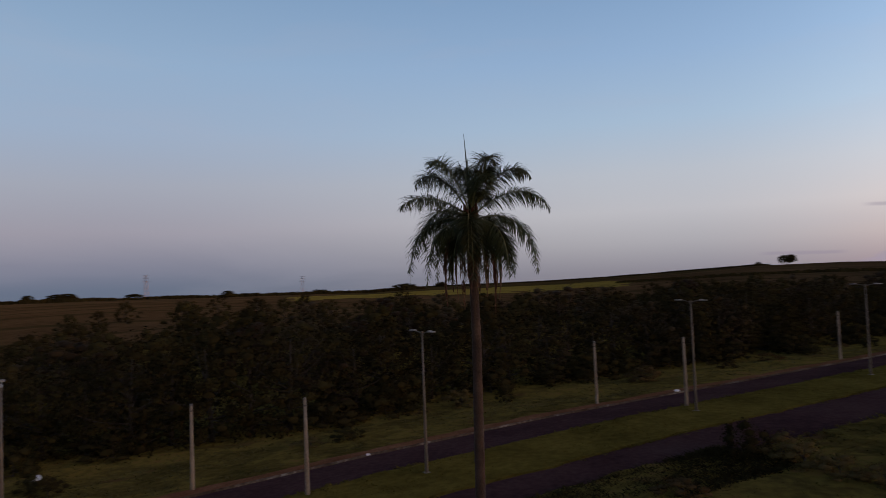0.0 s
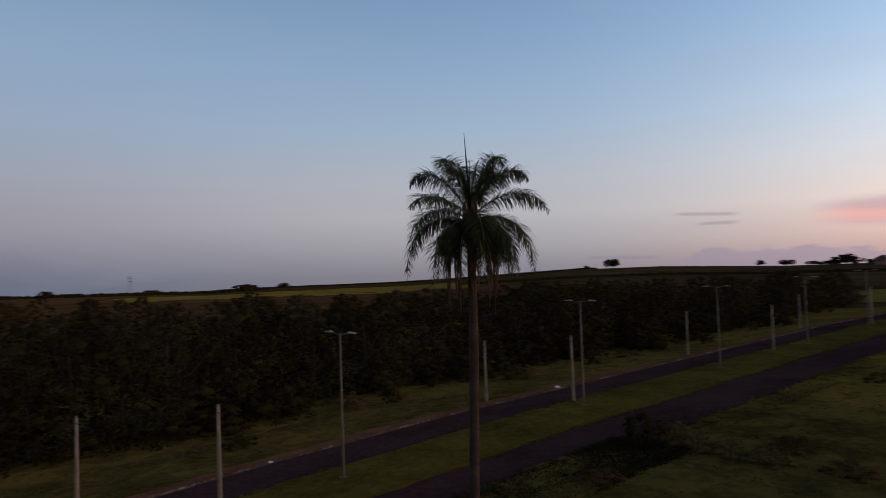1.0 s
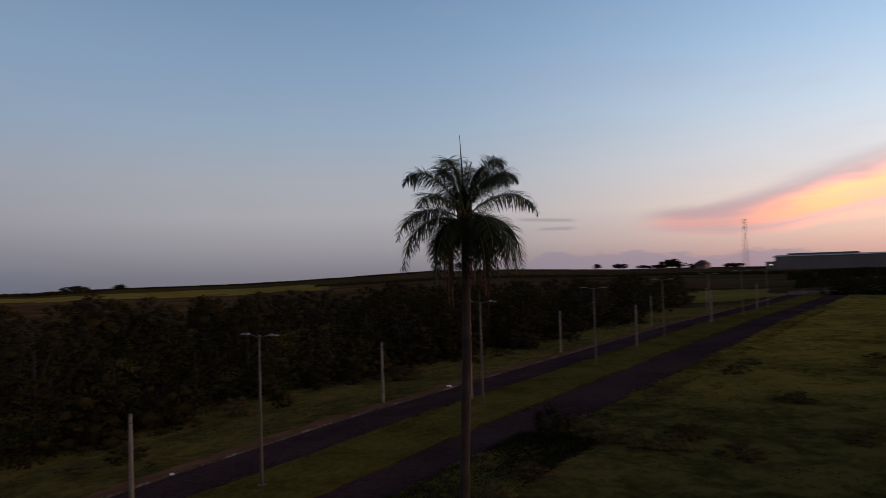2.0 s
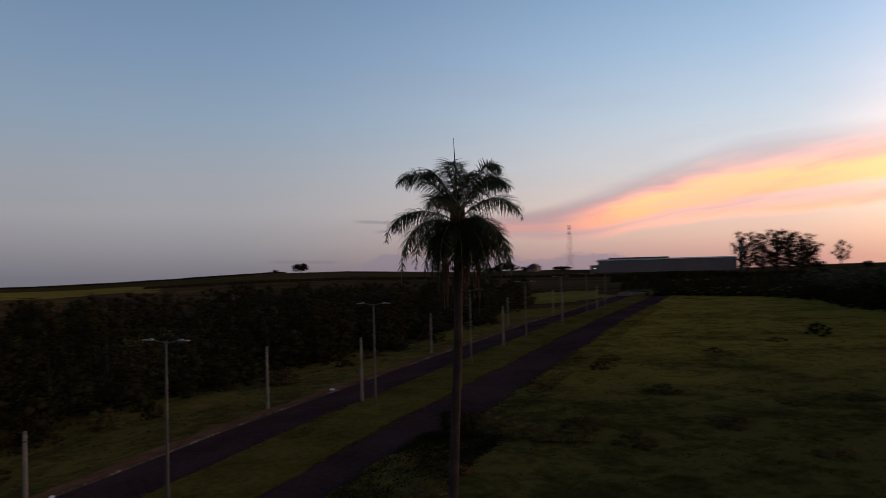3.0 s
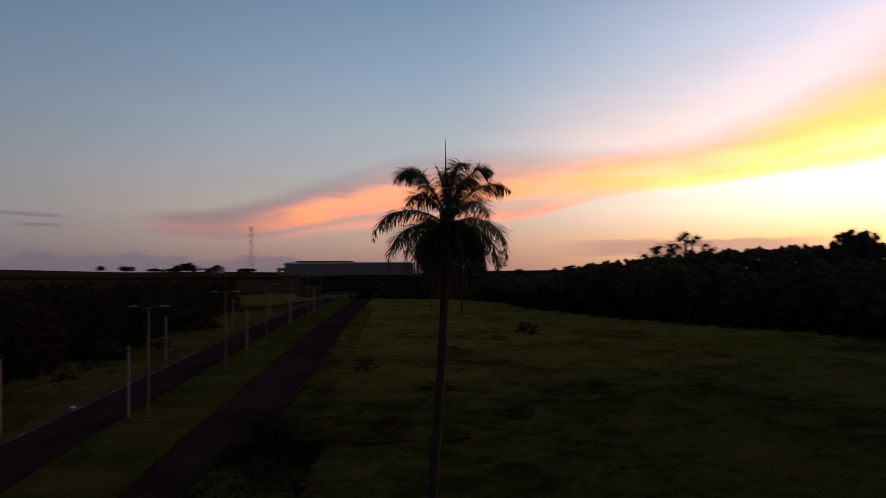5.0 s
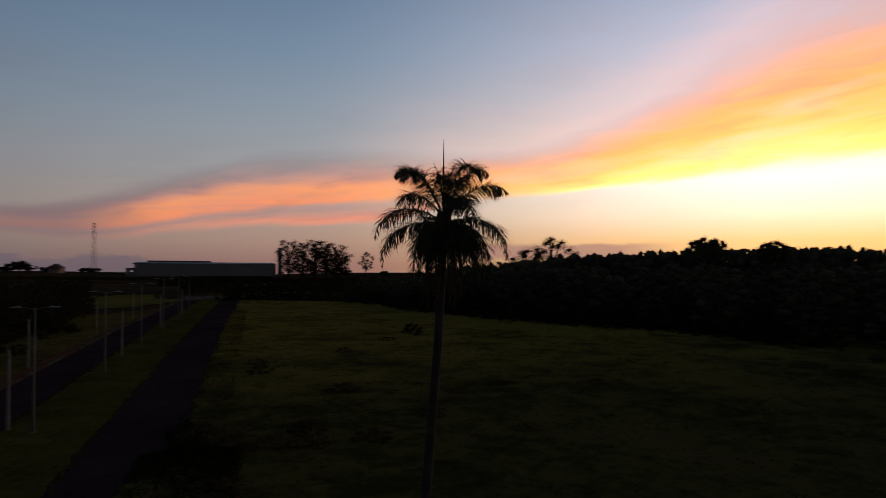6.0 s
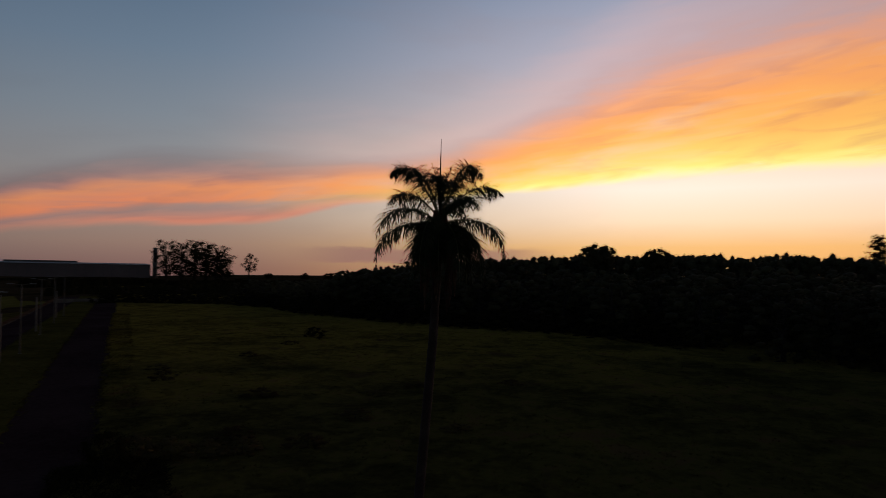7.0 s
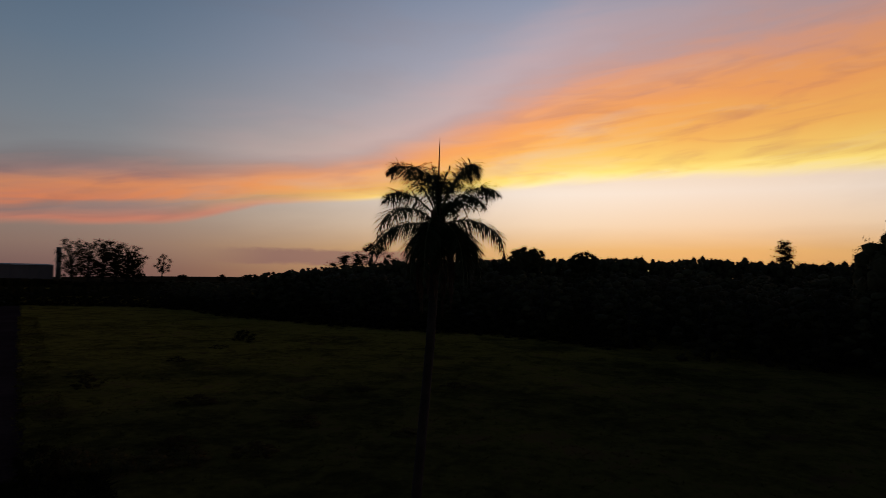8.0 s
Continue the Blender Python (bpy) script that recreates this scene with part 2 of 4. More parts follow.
M_GRASS = pasture()
M_MEDIAN = surface("median_grass", [(0.044, 0.037, 0.009), (0.072, 0.060, 0.014), (0.10, 0.082, 0.02)], 0.2, 0.95, 1.0, 4.0, fine=9, spec=0.0)
M_CROP = surface("crop_field", [(0.034, 0.0225, 0.0115), (0.055, 0.037, 0.0185), (0.077, 0.051, 0.027)], 0.012, 0.95, 0.6, 0.6, fine=14, spec=0.0)
def terraces(m):
    """Dark contour banks across a ploughed field."""
    N = Nodes(m.node_tree)
    bsdf = m.node_tree.nodes["Principled BSDF"]
    base = bsdf.inputs["Base Color"].links[0].from_socket
    pos = N.add("ShaderNodeNewGeometry").outputs["Position"]
    far = N.add("ShaderNodeVectorMath", operation="LENGTH")
    N.put(far.inputs[0], pos)
    wave = N.math("SINE", N.math("MULTIPLY_ADD", far.outputs["Value"], 0.095, N.math("MULTIPLY", N.noise(pos, 0.004, 3, 0.5), 26.0)))
    bank = N.span(wave, 0.72, 0.92, 0, 0.6, True)
    N.put(bsdf.inputs["Base Color"], N.mix(bank, base, (0.022, 0.02, 0.009, 1)))


terraces(M_CROP)
M_CANE = surface("cane_crop", [(0.026, 0.02, 0.009), (0.036, 0.028, 0.012), (0.048, 0.036, 0.016)], 0.03, 0.95, 0.5, 0.8, fine=12, spec=0.0)
M_YELLOW = surface("pale_grass_field", [(0.085, 0.07, 0.016), (0.125, 0.105, 0.024), (0.165, 0.135, 0.034)], 0.02, 0.95, 0.5, 0.8, fine=12, spec=0.0)
M_ASPHALT = surface("asphalt", [(0.02832, 0.01623, 0.01708), (0.04248, 0.02507, 0.02583), (0.059, 0.03639, 0.03477)], 0.12, 0.95, 0.4, 60.0, fine=20, spec=0.0)
M_DIRT = surface("bare_earth", [(0.0713, 0.03255, 0.0171), (0.1092, 0.0546, 0.0304), (0.1495, 0.08085, 0.0475)], 0.35, 0.95, 0.8, 6.0, spec=0.0)
M_KERB = surface("worn_kerb", [(0.040, 0.026, 0.018), (0.055, 0.040, 0.030), (0.09, 0.072, 0.058), (0.22, 0.2, 0.18)], 0.25, 0.9, 0.4, 20.0, spec=0.0)
M_CONCRETE = surface("concrete", [(0.1281, 0.09761, 0.07015), (0.183, 0.1433, 0.1067), (0.2317, 0.186, 0.1403)], 0.8, 0.85, 0.3, 30.0)
M_STEEL = surface("galvanised_steel", [(0.08133, 0.06569, 0.0513), (0.1251, 0.1032, 0.08133)], 1.2, 0.55, 0.1, 20.0, metallic=0.35)
M_WHITE = surface("white_paint", [(0.66, 0.66, 0.66), (0.8, 0.8, 0.8)], 2.0, 0.5, 0.1, 30.0)
M_TRUNK = surface("palm_trunk", [(0.022, 0.0125, 0.0084), (0.042, 0.0245, 0.017), (0.064, 0.040, 0.0285)], 1.6, 0.9, 0.6, 24.0)
M_FROND = surface("palm_leaf", [(0.0242, 0.0306, 0.0126), (0.0396, 0.0468, 0.0189), (0.0572, 0.0594, 0.0252)], 1.2, 0.6, 0.0, 10.0, vary=0.25, spec=0.15)
M_RACHIS = surface("palm_rachis", [(0.09, 0.10, 0.04), (0.14, 0.13, 0.06)], 2.0, 0.6, 0.1, 20.0)
M_DEAD = surface("dead_frond", [(0.050, 0.022, 0.012), (0.088, 0.040, 0.022), (0.130, 0.064, 0.037)], 1.5, 0.9, 0.3, 30.0, vary=0.3)
M_BARK = surface("bark", [(0.018, 0.0135, 0.0095), (0.038, 0.029, 0.021)], 1.0, 0.9, 0.6, 12.0)
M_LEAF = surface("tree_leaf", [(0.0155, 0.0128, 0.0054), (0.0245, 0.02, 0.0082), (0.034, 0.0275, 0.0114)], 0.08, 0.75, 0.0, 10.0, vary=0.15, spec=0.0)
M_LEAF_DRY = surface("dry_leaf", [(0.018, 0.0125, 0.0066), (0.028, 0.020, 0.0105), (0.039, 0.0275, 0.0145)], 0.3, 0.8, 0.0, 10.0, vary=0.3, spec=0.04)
M_FOREST = surface("forest_leaf", [(0.034, 0.032, 0.016), (0.052, 0.047, 0.022), (0.076, 0.066, 0.032)], 0.2, 0.8, 0.0, 10.0, vary=0.25, spec=0.04)
M_SHRUB = surface("dry_shrub", [(0.042, 0.029, 0.013), (0.066, 0.046, 0.019), (0.086, 0.060, 0.025)], 0.3, 0.9, 0.0, 10.0, vary=0.2, spec=0.0)
M_TUFT = surface("grass_tuft", [(0.040, 0.036, 0.0095), (0.067, 0.056, 0.0145), (0.090, 0.071, 0.0215)], 0.15, 0.9, 0.0, 10.0, spec=0.1)
M_SHED = surface("metal_cladding", [(0.122, 0.092, 0.082), (0.162, 0.124, 0.112)], 0.05, 0.6, 0.0, 1.0)
M_ROOF = surface("metal_roof", [(0.084, 0.078, 0.0704), (0.1365, 0.125, 0.11)], 0.05, 0.5, 0.0, 1.0)
M_RUST = surface("red_white_steel", [(0.30, 0.12, 0.09), (0.36, 0.30, 0.28)], 0.12, 0.7, 0.0, 1.0)
M_TILE = surface("clay_tile", [(0.06, 0.03, 0.024), (0.10, 0.05, 0.04)], 0.3, 0.85, 0.0, 1.0)
M_PLASTER = surface("plaster", [(0.1575, 0.0988, 0.0836), (0.2025, 0.133, 0.114)], 0.2, 0.9, 0.0, 1.0)


def glowing(name, colour, power):
    m = bpy.data.materials.new(name)
    m.use_nodes = True
    b = m.node_tree.nodes["Principled BSDF"]
    b.inputs["Emission Color"].default_value, b.inputs["Emission Strength"].default_value = (*colour, 1), power
    return m


M_LIT = glowing("lit_lamp", (1.0, 0.93, 0.8), 1.0)
M_GREY = surface("grey_paint", [(0.2, 0.19, 0.18), (0.28, 0.27, 0.26)], 2.0, 0.5, 0.1, 30.0)


# ---- mesh helpers ----
def mesh_of(name, verts, faces, mats, smooth=False, slots=None):
    me = bpy.data.meshes.new(name)
    me.from_pydata([tuple(v) for v in verts], [], faces)
    for m in (mats if isinstance(mats, (list, tuple)) else [mats]):
        me.materials.append(m)
    if slots is not None:
        me.polygons.foreach_set("material_index", slots)
    if smooth:
        me.polygons.foreach_set("use_smooth", [True] * len(me.polygons))
    me.update()
    return me


def part(name, me, parent, label=""):
    ob = new(name, me)
    ob.parent = parent
    if label:
        ob["label"] = label
    return ob


class Shape:
    """Collects vertices and faces."""

    def __init__(self):
        self.v, self.f = [], []

    def tube(self, points, radii, sides=8, cap=True):
        rings = []
        for k, p in enumerate(points):
            p = Vector(p)
            a = Vector(points[max(0, k - 1)])
            b = Vector(points[min(len(points) - 1, k + 1)])
            d = (b - a).normalized()
            side = d.cross(Vector((0.31, 0.95, 0.05)) if abs(d.z) > 0.8 else Vector((0, 0, 1))).normalized()
            up = side.cross(d)
            start = len(self.v)
            for j in range(sides):
                w = 2 * math.pi * j / sides
                self.v.append(p + (side * math.cos(w) + up * math.sin(w)) * radii[k])
            rings.append(start)
        for a, b in zip(rings, rings[1:]):
            for j in range(sides):
                self.f.append((a + j, a + (j + 1) % sides, b + (j + 1) % sides, b + j))
        if cap:
            self.f.append(tuple(rings[0] + j for j in reversed(range(sides))))
            self.f.append(tuple(rings[-1] + j for j in range(sides)))
        return self

    def box(self, lo, hi, m=None):
        start = len(self.v)
        for z in (lo[2], hi[2]):
            for x, y in ((lo[0], lo[1]), (hi[0], lo[1]), (hi[0], hi[1]), (lo[0], hi[1])):
                p = Vector((x, y, z))
                self.v.append(m @ p if m else p)
        for q in ((3, 2, 1, 0), (4, 5, 6, 7), (0, 1, 5, 4), (1, 2, 6, 5), (2, 3, 7, 6), (3, 0, 4, 7)):
            self.f.append(tuple(start + k for k in q))
        return self

    def mesh(self, name, mat, smooth=False):
        return mesh_of(name, self.v, self.f, mat, smooth)


# ---- the lie of the land; s runs along the road, d across it ----
ROAD = radians(36.0)
UX, UY = math.cos(ROAD), math.sin(ROAD)
HORIZON = [(-180, -0.3), (-60, -0.3), (-40, -0.22), (-33, -0.30), (-25, -0.44), (-12, -0.56), (-8, -0.38), (3, -0.27), (10, 0.0), (18, 0.38), (24, 0.42), (33, 0.14), (38, 0.15), (45, 0.05), (55, -0.1), (62, 0.05), (80, 0.1), (120, 0.2), (180, -0.3)]


def xy(s, d):
    return s * UX - d * UY, s * UY + d * UX


def sd(x, y):
    return x * UX + y * UY, -x * UY + y * UX


def ramp01(v, a, b):
    t = min(1.0, max(0.0, (v - a) / (b - a)))
    return t * t * (3 - 2 * t)


def near_height(s, d):
    z = 0.05 + 0.02 * min(max(s, -60), 120) + 0.004 * max(0, min(s, 300) - 120)
    z -= 0.04 * max(0.0, 10 - max(s, -45)) * ramp01(d, 0, 18)
    z -= 0.075 * max(0.0, min(d, 46) - 23.4)
    z -= 1.6 * ramp01(d, 44, 85)
    z -= 0.38 * ramp01(s, 30, 8) * ramp01(s, -13, -5) * ramp01(d, 5, 12)
    return z


def land(x, y):
    s, d = sd(x, y)
    r = math.hypot(x, y)
    z = near_height(s, d)
    if r > 150:
        az = math.degrees(math.atan2(x, y))
        e = float(np.interp(az, [a for a, _ in HORIZON], [v for _, v in HORIZON]))
        crest = 12.2 + min(r, 1150) * math.tan(radians(e))
        if r > 1150:
            crest += (r - 1150) * math.tan(radians(e - 0.55))
        z += (crest - z) * ramp01(r, 150, 900)
    return z


def rough_land(x, y):
    s, d = sd(x, y)
    if 8.5 < d < 34:
        return land(x, y)
    return land(x, y) + 0.22 * noise.noise((x * 0.12, y * 0.12, 0)) + 0.1 * noise.noise((x * 0.5, y * 0.5, 3))


def build_ground():
    radii = [0.0]
    r = 4.0
    while r < 4800:
        radii.append(r)
        r += max(2.0, r * 0.028)
    count = 480
    verts, faces, slots = [(0, 0, rough_land(0, 0) - 0.02)], [], []
    for r in radii[1:]:
        for j in range(count):
            a = 2 * math.pi * j / count
            x, y = r * math.sin(a), r * math.cos(a)
            s, d = sd(x, y)
            sink = 0.25 if 9.3 < d < 31.2 and s < 285 else 0.0
            verts.append((x, y, rough_land(x, y) - sink))

    def zone(r, j):
        az = math.degrees(2 * math.pi * (j + 0.5) / count)
        az = az - 360 if az > 180 else az
        x, y = r * math.sin(radians(az)), r * math.cos(radians(az))
        s, d = sd(x, y)
        if d < 9 and s < 260 and r < 320:
            return 0
        if r < 190:
            return 0
        x, y = r * math.sin(radians(az)), r * math.cos(radians(az))
        bend = 6 * noise.noise((x * 0.006, y * 0.006, 1.0)) + 2.5 * noise.noise((x * 0.03, y * 0.03, 1.0))
        rb = r + 8 * bend
        if -19 < az + 0.4 * bend < 9 and 480 < rb < 600 and noise.noise((az * 0.12, 0.0, 2.0)) > -0.2:
            return 2
        if -15 < az + 0.2 * bend < 17 and r + 3 * bend > 605 + 14 * max(0.0, az - 4):
            return 3
        if 35 < az + 0.3 * bend < 46 and 230 < rb < 380 and noise.noise((az * 0.1, r * 0.01, 5.0)) > -0.1:
            return 2
        return 1 if az < 52 or r > 500 else 0
    for j in range(count):
        faces.append((0, 1 + j, 1 + (j + 1) % count))
        slots.append(0)
    for i in range(len(radii) - 2):
        a, b = 1 + i * count, 1 + (i + 1) * count
        for j in range(count):
            k = (j + 1) % count
            faces.append((a + j, a + k, b + k, b + j))
            slots.append(zone(radii[i + 1], j))
    faces = [q if len(q) == 4 else tuple(reversed(q)) for q in faces]
    ob = new("ground", mesh_of("ground", verts, faces, [M_GRASS, M_CROP, M_YELLOW, M_CANE], True, slots))
    tagged(ob, "rolling pasture and dark crop fields reaching the horizon", "ground", kind="structure")


build_ground()


def strip(name, d0, d1, s0, s1, lift, mat, label, category, step=3.0, wobble=0.0, thick=0.5, wobble_near=0.0, bulge=None):
    """A band along the road, draped on the land, with a thickness."""
    sh = Shape()
    n = int((s1 - s0) / step) + 1
    across = max(1, int((d1 - d0) / 1.2))
    for k in range(n):
        s = s0 + (s1 - s0) * k / (n - 1)
        w0 = wobble_near * noise.noise((s * 0.4, d0, 5)) + 0.4 * wobble_near * noise.noise((s * 1.4, d0, 5))
        w1 = (bulge(s) if bulge else 0.0) + wobble * noise.noise((s * 0.35, d1, 9)) + 0.4 * wobble * noise.noise((s * 1.3, d1, 9))
        for j in range(across + 1):
            d = d0 + w0 + (d1 + w1 - d0 - w0) * j / across
            x, y = xy(s, d)
            sh.v.append((x, y, land(x, y) + lift))
        for d in (d0 + w0, d1 + w1):
            x, y = xy(s, d)
            sh.v.append((x, y, land(x, y) + lift - thick))
    m = across + 3
    for k in range(n - 1):
        a, b = k * m, (k + 1) * m
        for j in range(across):
            sh.f.append((a + j, b + j, b + j + 1, a + j + 1))
        sh.f.append((a + across + 1, b + across + 1, b, a))
        sh.f.append((a + across, b + across, b + across + 2, a + across + 2))
    return tagged(new(name, sh.mesh(name, mat)), label, category, kind="structure")


strip("road", 23.9, 30.55, -110, 280, -0.10, M_ASPHALT, "far carriageway of worn dark asphalt with dirt along its kerb", "road")
strip("road", 9.9, 17.25, -110, 229, -0.10, M_ASPHALT, "near carriageway of dark asphalt beside the pasture", "road")
strip("median", 17.2, 23.9, -110, 280, 0.03, M_MEDIAN, "grassy median strip growing over the edges of the two carriageways", "median", step=0.8, wobble=0.5, wobble_near=0.5)
strip("verge", 7.4, 10.9, -110, 280, 0.02, M_GRASS, "rough grass edge growing over the asphalt of the near carriageway", "verge", step=0.8, wobble=0.9, bulge=lambda s: 2.4 * ramp01(s, 6, 13) * ramp01(s, 27, 20))
strip("pavement", 30.72, 32.5, -110, 280, 0.02, M_DIRT, "strip of bare reddish earth behind the kerb", "pavement", step=1.0, wobble=0.6)
strip("kerb", 30.56, 30.68, -110, 280, 0.05, M_KERB, "worn pale concrete kerb along the earth strip", "kerb")


# ---- street lamps and bare concrete posts ----
def place(s, d):
    x, y = xy(s, d)
    return x, y, land(x, y)


def street_lamp():
    lamp = tagged(new("street_lamp"), "tall galvanised street lamp with two arms standing in the median", "street lamp", "street lamps along the median")
    h = 9.0
    pole = part("pole", Shape().tube([(0, 0, -0.3), (0, 0, 0.5), (0, 0, 4.5), (0, 0, h)], [0.115, 0.11, 0.085, 0.055], 12).mesh("pole", M_STEEL, True), lamp)
    part("base_plate", Shape().box((-0.2, -0.2, 0.0), (0.2, 0.2, 0.05)).mesh("base_plate", M_STEEL), lamp)
    part("hub", Shape().tube([(0, 0, h - 0.25), (0, 0, h + 0.06)], [0.08, 0.08], 10).mesh("hub", M_STEEL), lamp)
    for side in (1, -1):
        arm = part("arm", Shape().tube([(0, 0, h - 0.1), (0, side * 0.5, h + 0.02), (0, side * 1.05, h + 0.09)], [0.035, 0.032, 0.03], 8).mesh("arm", M_STEEL, True), lamp)
        head = Shape()
        head.box((-0.13, min(side * 0.95, side * 1.62), h + 0.06), (0.13, max(side * 0.95, side * 1.62), h + 0.12))
        head.box((-0.09, min(side * 0.97, side * 1.22), h + 0.12), (0.09, max(side * 0.97, side * 1.22), h + 0.17))
        lum = part("luminaire", head.mesh("luminaire", M_GREY), lamp, "flat grey lamp head")
        part("lens", Shape().box((-0.1, min(side * 1.22, side * 1.6), h + 0.045), (0.1, max(side * 1.22, side * 1.6), h + 0.059)).mesh("lens", M_STEEL), lum)
    return lamp


first_lamp = street_lamp()
for k, s in enumerate((-13.6, 9.6, 34.8, 60.1, 85.3, 110.5, 135.7, 160.9)):
    m = pose(*place(s, 21.55), rz=36.0)
    if k == 0:
        first_lamp.matrix_basis = m
    else:
        copy_thing(first_lamp, m)


def concrete_post():
    post = tagged(new("concrete_post"), "bare tapered pale concrete post with no lamp or wires", "post", "concrete posts along the road")
    part("shaft", Shape().tube([(0, 0, -0.3), (0, 0, 0.3), (0, 0, 3), (0, 0, 5.75)], [0.15, 0.148, 0.125, 0.10], 10).mesh("shaft", M_CONCRETE, True), post)
    part("cap", Shape().tube([(0, 0, 5.752), (0, 0, 5.84), (0, 0, 5.88)], [0.105, 0.10, 0.06], 10).mesh("cap", M_ROOF), post, "dark weathered cap")
    part("collar", Shape().tube([(0, 0, 5.35), (0, 0, 5.45)], [0.118, 0.118], 10).mesh("collar", M_STEEL), post, "steel band")
    return post


first_post = concrete_post()
POSTS = [(-2.9, 32.4), (2.2, 23.2), (33.8, 32.4), (35.9, 23.5), (73.2, 32.5), (77.0, 22.7), (112.0, 32.6), (116.0, 22.7), (150.0, 32.6), (155.0, 22.7)]
for k, (s, d) in enumerate(POSTS):
    m = pose(*place(s, d), rx=random.uniform(-0.6, 0.6), ry=random.uniform(-0.6, 0.6))
    if k == 0:
        first_post.matrix_basis = m
    else:
        copy_thing(first_post, m)


# ---- the palm ----
def leaflets(shape, path, rng, length, droop, spread, pairs, width, lift=(-0.9, 0.8), bare=0.14):
    """Two ranks of narrow drooping leaflets along a rachis path (a function 0..1 to Vector)."""
    for k in range(pairs):
        t = min(1.0, bare + (1 - bare) * (k + rng.random()) / pairs)
        if t > 0.7 and rng.random() < 1.5 * (t - 0.55):
            continue
        p, q = path(t), path(min(1.0, t + 0.02))
        fwd = (q - p) if (q - p).length > 1e-6 else (p - path(t - 0.02))
        fwd.normalize()
        side = fwd.cross(Vector((0, 0, 1)))
        side = side.normalized() if side.length > 1e-3 else Vector((1, 0, 0))
        up = side.cross(fwd)
        size = length * min(1.0, 0.5 + 2.4 * (t - bare), 0.24 + 2.4 * (1.0 - t)) * rng.uniform(0.85, 1.12)
        for sgn in (1, -1):
            turn = rng.uniform(*lift)
            d = ((side * sgn * math.cos(turn) + up * math.sin(turn)) * spread + fwd * (rng.uniform(0.3, 0.55) + 0.8 * max(0.0, t - 0.75))).normalized()
            a = p.copy()
            start = len(shape.v)
            steps = 5
            bend = droop * rng.uniform(0.8, 1.25)
            across = d.cross(Vector((rng.uniform(-0.6, 0.6), rng.uniform(-0.6, 0.6), 1))).normalized()
            for i in range(steps + 1):
                wdt = width * (0.6, 1.0, 1.0, 0.85, 0.55, 0.06)[i]
                shape.v.append(a - across * wdt * 0.5)
                shape.v.append(a + across * wdt * 0.5)
                a = a + d * size / steps
                d = (d + Vector((0, 0, -bend))).normalized()
            for i in range(steps):
                b = start + 2 * i
                shape.f.append((b, b + 1, b + 3, b + 2))


def bezier(p0, p1, p2, p3):
    def at(t):
        u = 1 - t
        return p0 * u ** 3 + p1 * 3 * u * u * t + p2 * 3 * u * t * t + p3 * t ** 3
    return at


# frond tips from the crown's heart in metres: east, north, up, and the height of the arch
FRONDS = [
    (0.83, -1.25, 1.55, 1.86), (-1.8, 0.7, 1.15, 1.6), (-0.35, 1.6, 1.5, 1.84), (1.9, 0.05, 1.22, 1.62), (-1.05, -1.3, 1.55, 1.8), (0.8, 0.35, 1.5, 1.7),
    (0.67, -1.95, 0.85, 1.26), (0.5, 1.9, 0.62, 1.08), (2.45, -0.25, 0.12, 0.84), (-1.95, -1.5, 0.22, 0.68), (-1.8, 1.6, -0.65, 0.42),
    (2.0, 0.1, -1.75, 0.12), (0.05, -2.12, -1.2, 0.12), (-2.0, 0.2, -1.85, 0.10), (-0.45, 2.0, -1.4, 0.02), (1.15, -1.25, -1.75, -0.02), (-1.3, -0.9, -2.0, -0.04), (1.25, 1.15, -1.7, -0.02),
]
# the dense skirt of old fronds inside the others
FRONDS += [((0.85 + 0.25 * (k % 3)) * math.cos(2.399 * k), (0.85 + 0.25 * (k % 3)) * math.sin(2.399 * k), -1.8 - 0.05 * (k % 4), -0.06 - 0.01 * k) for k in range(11)]


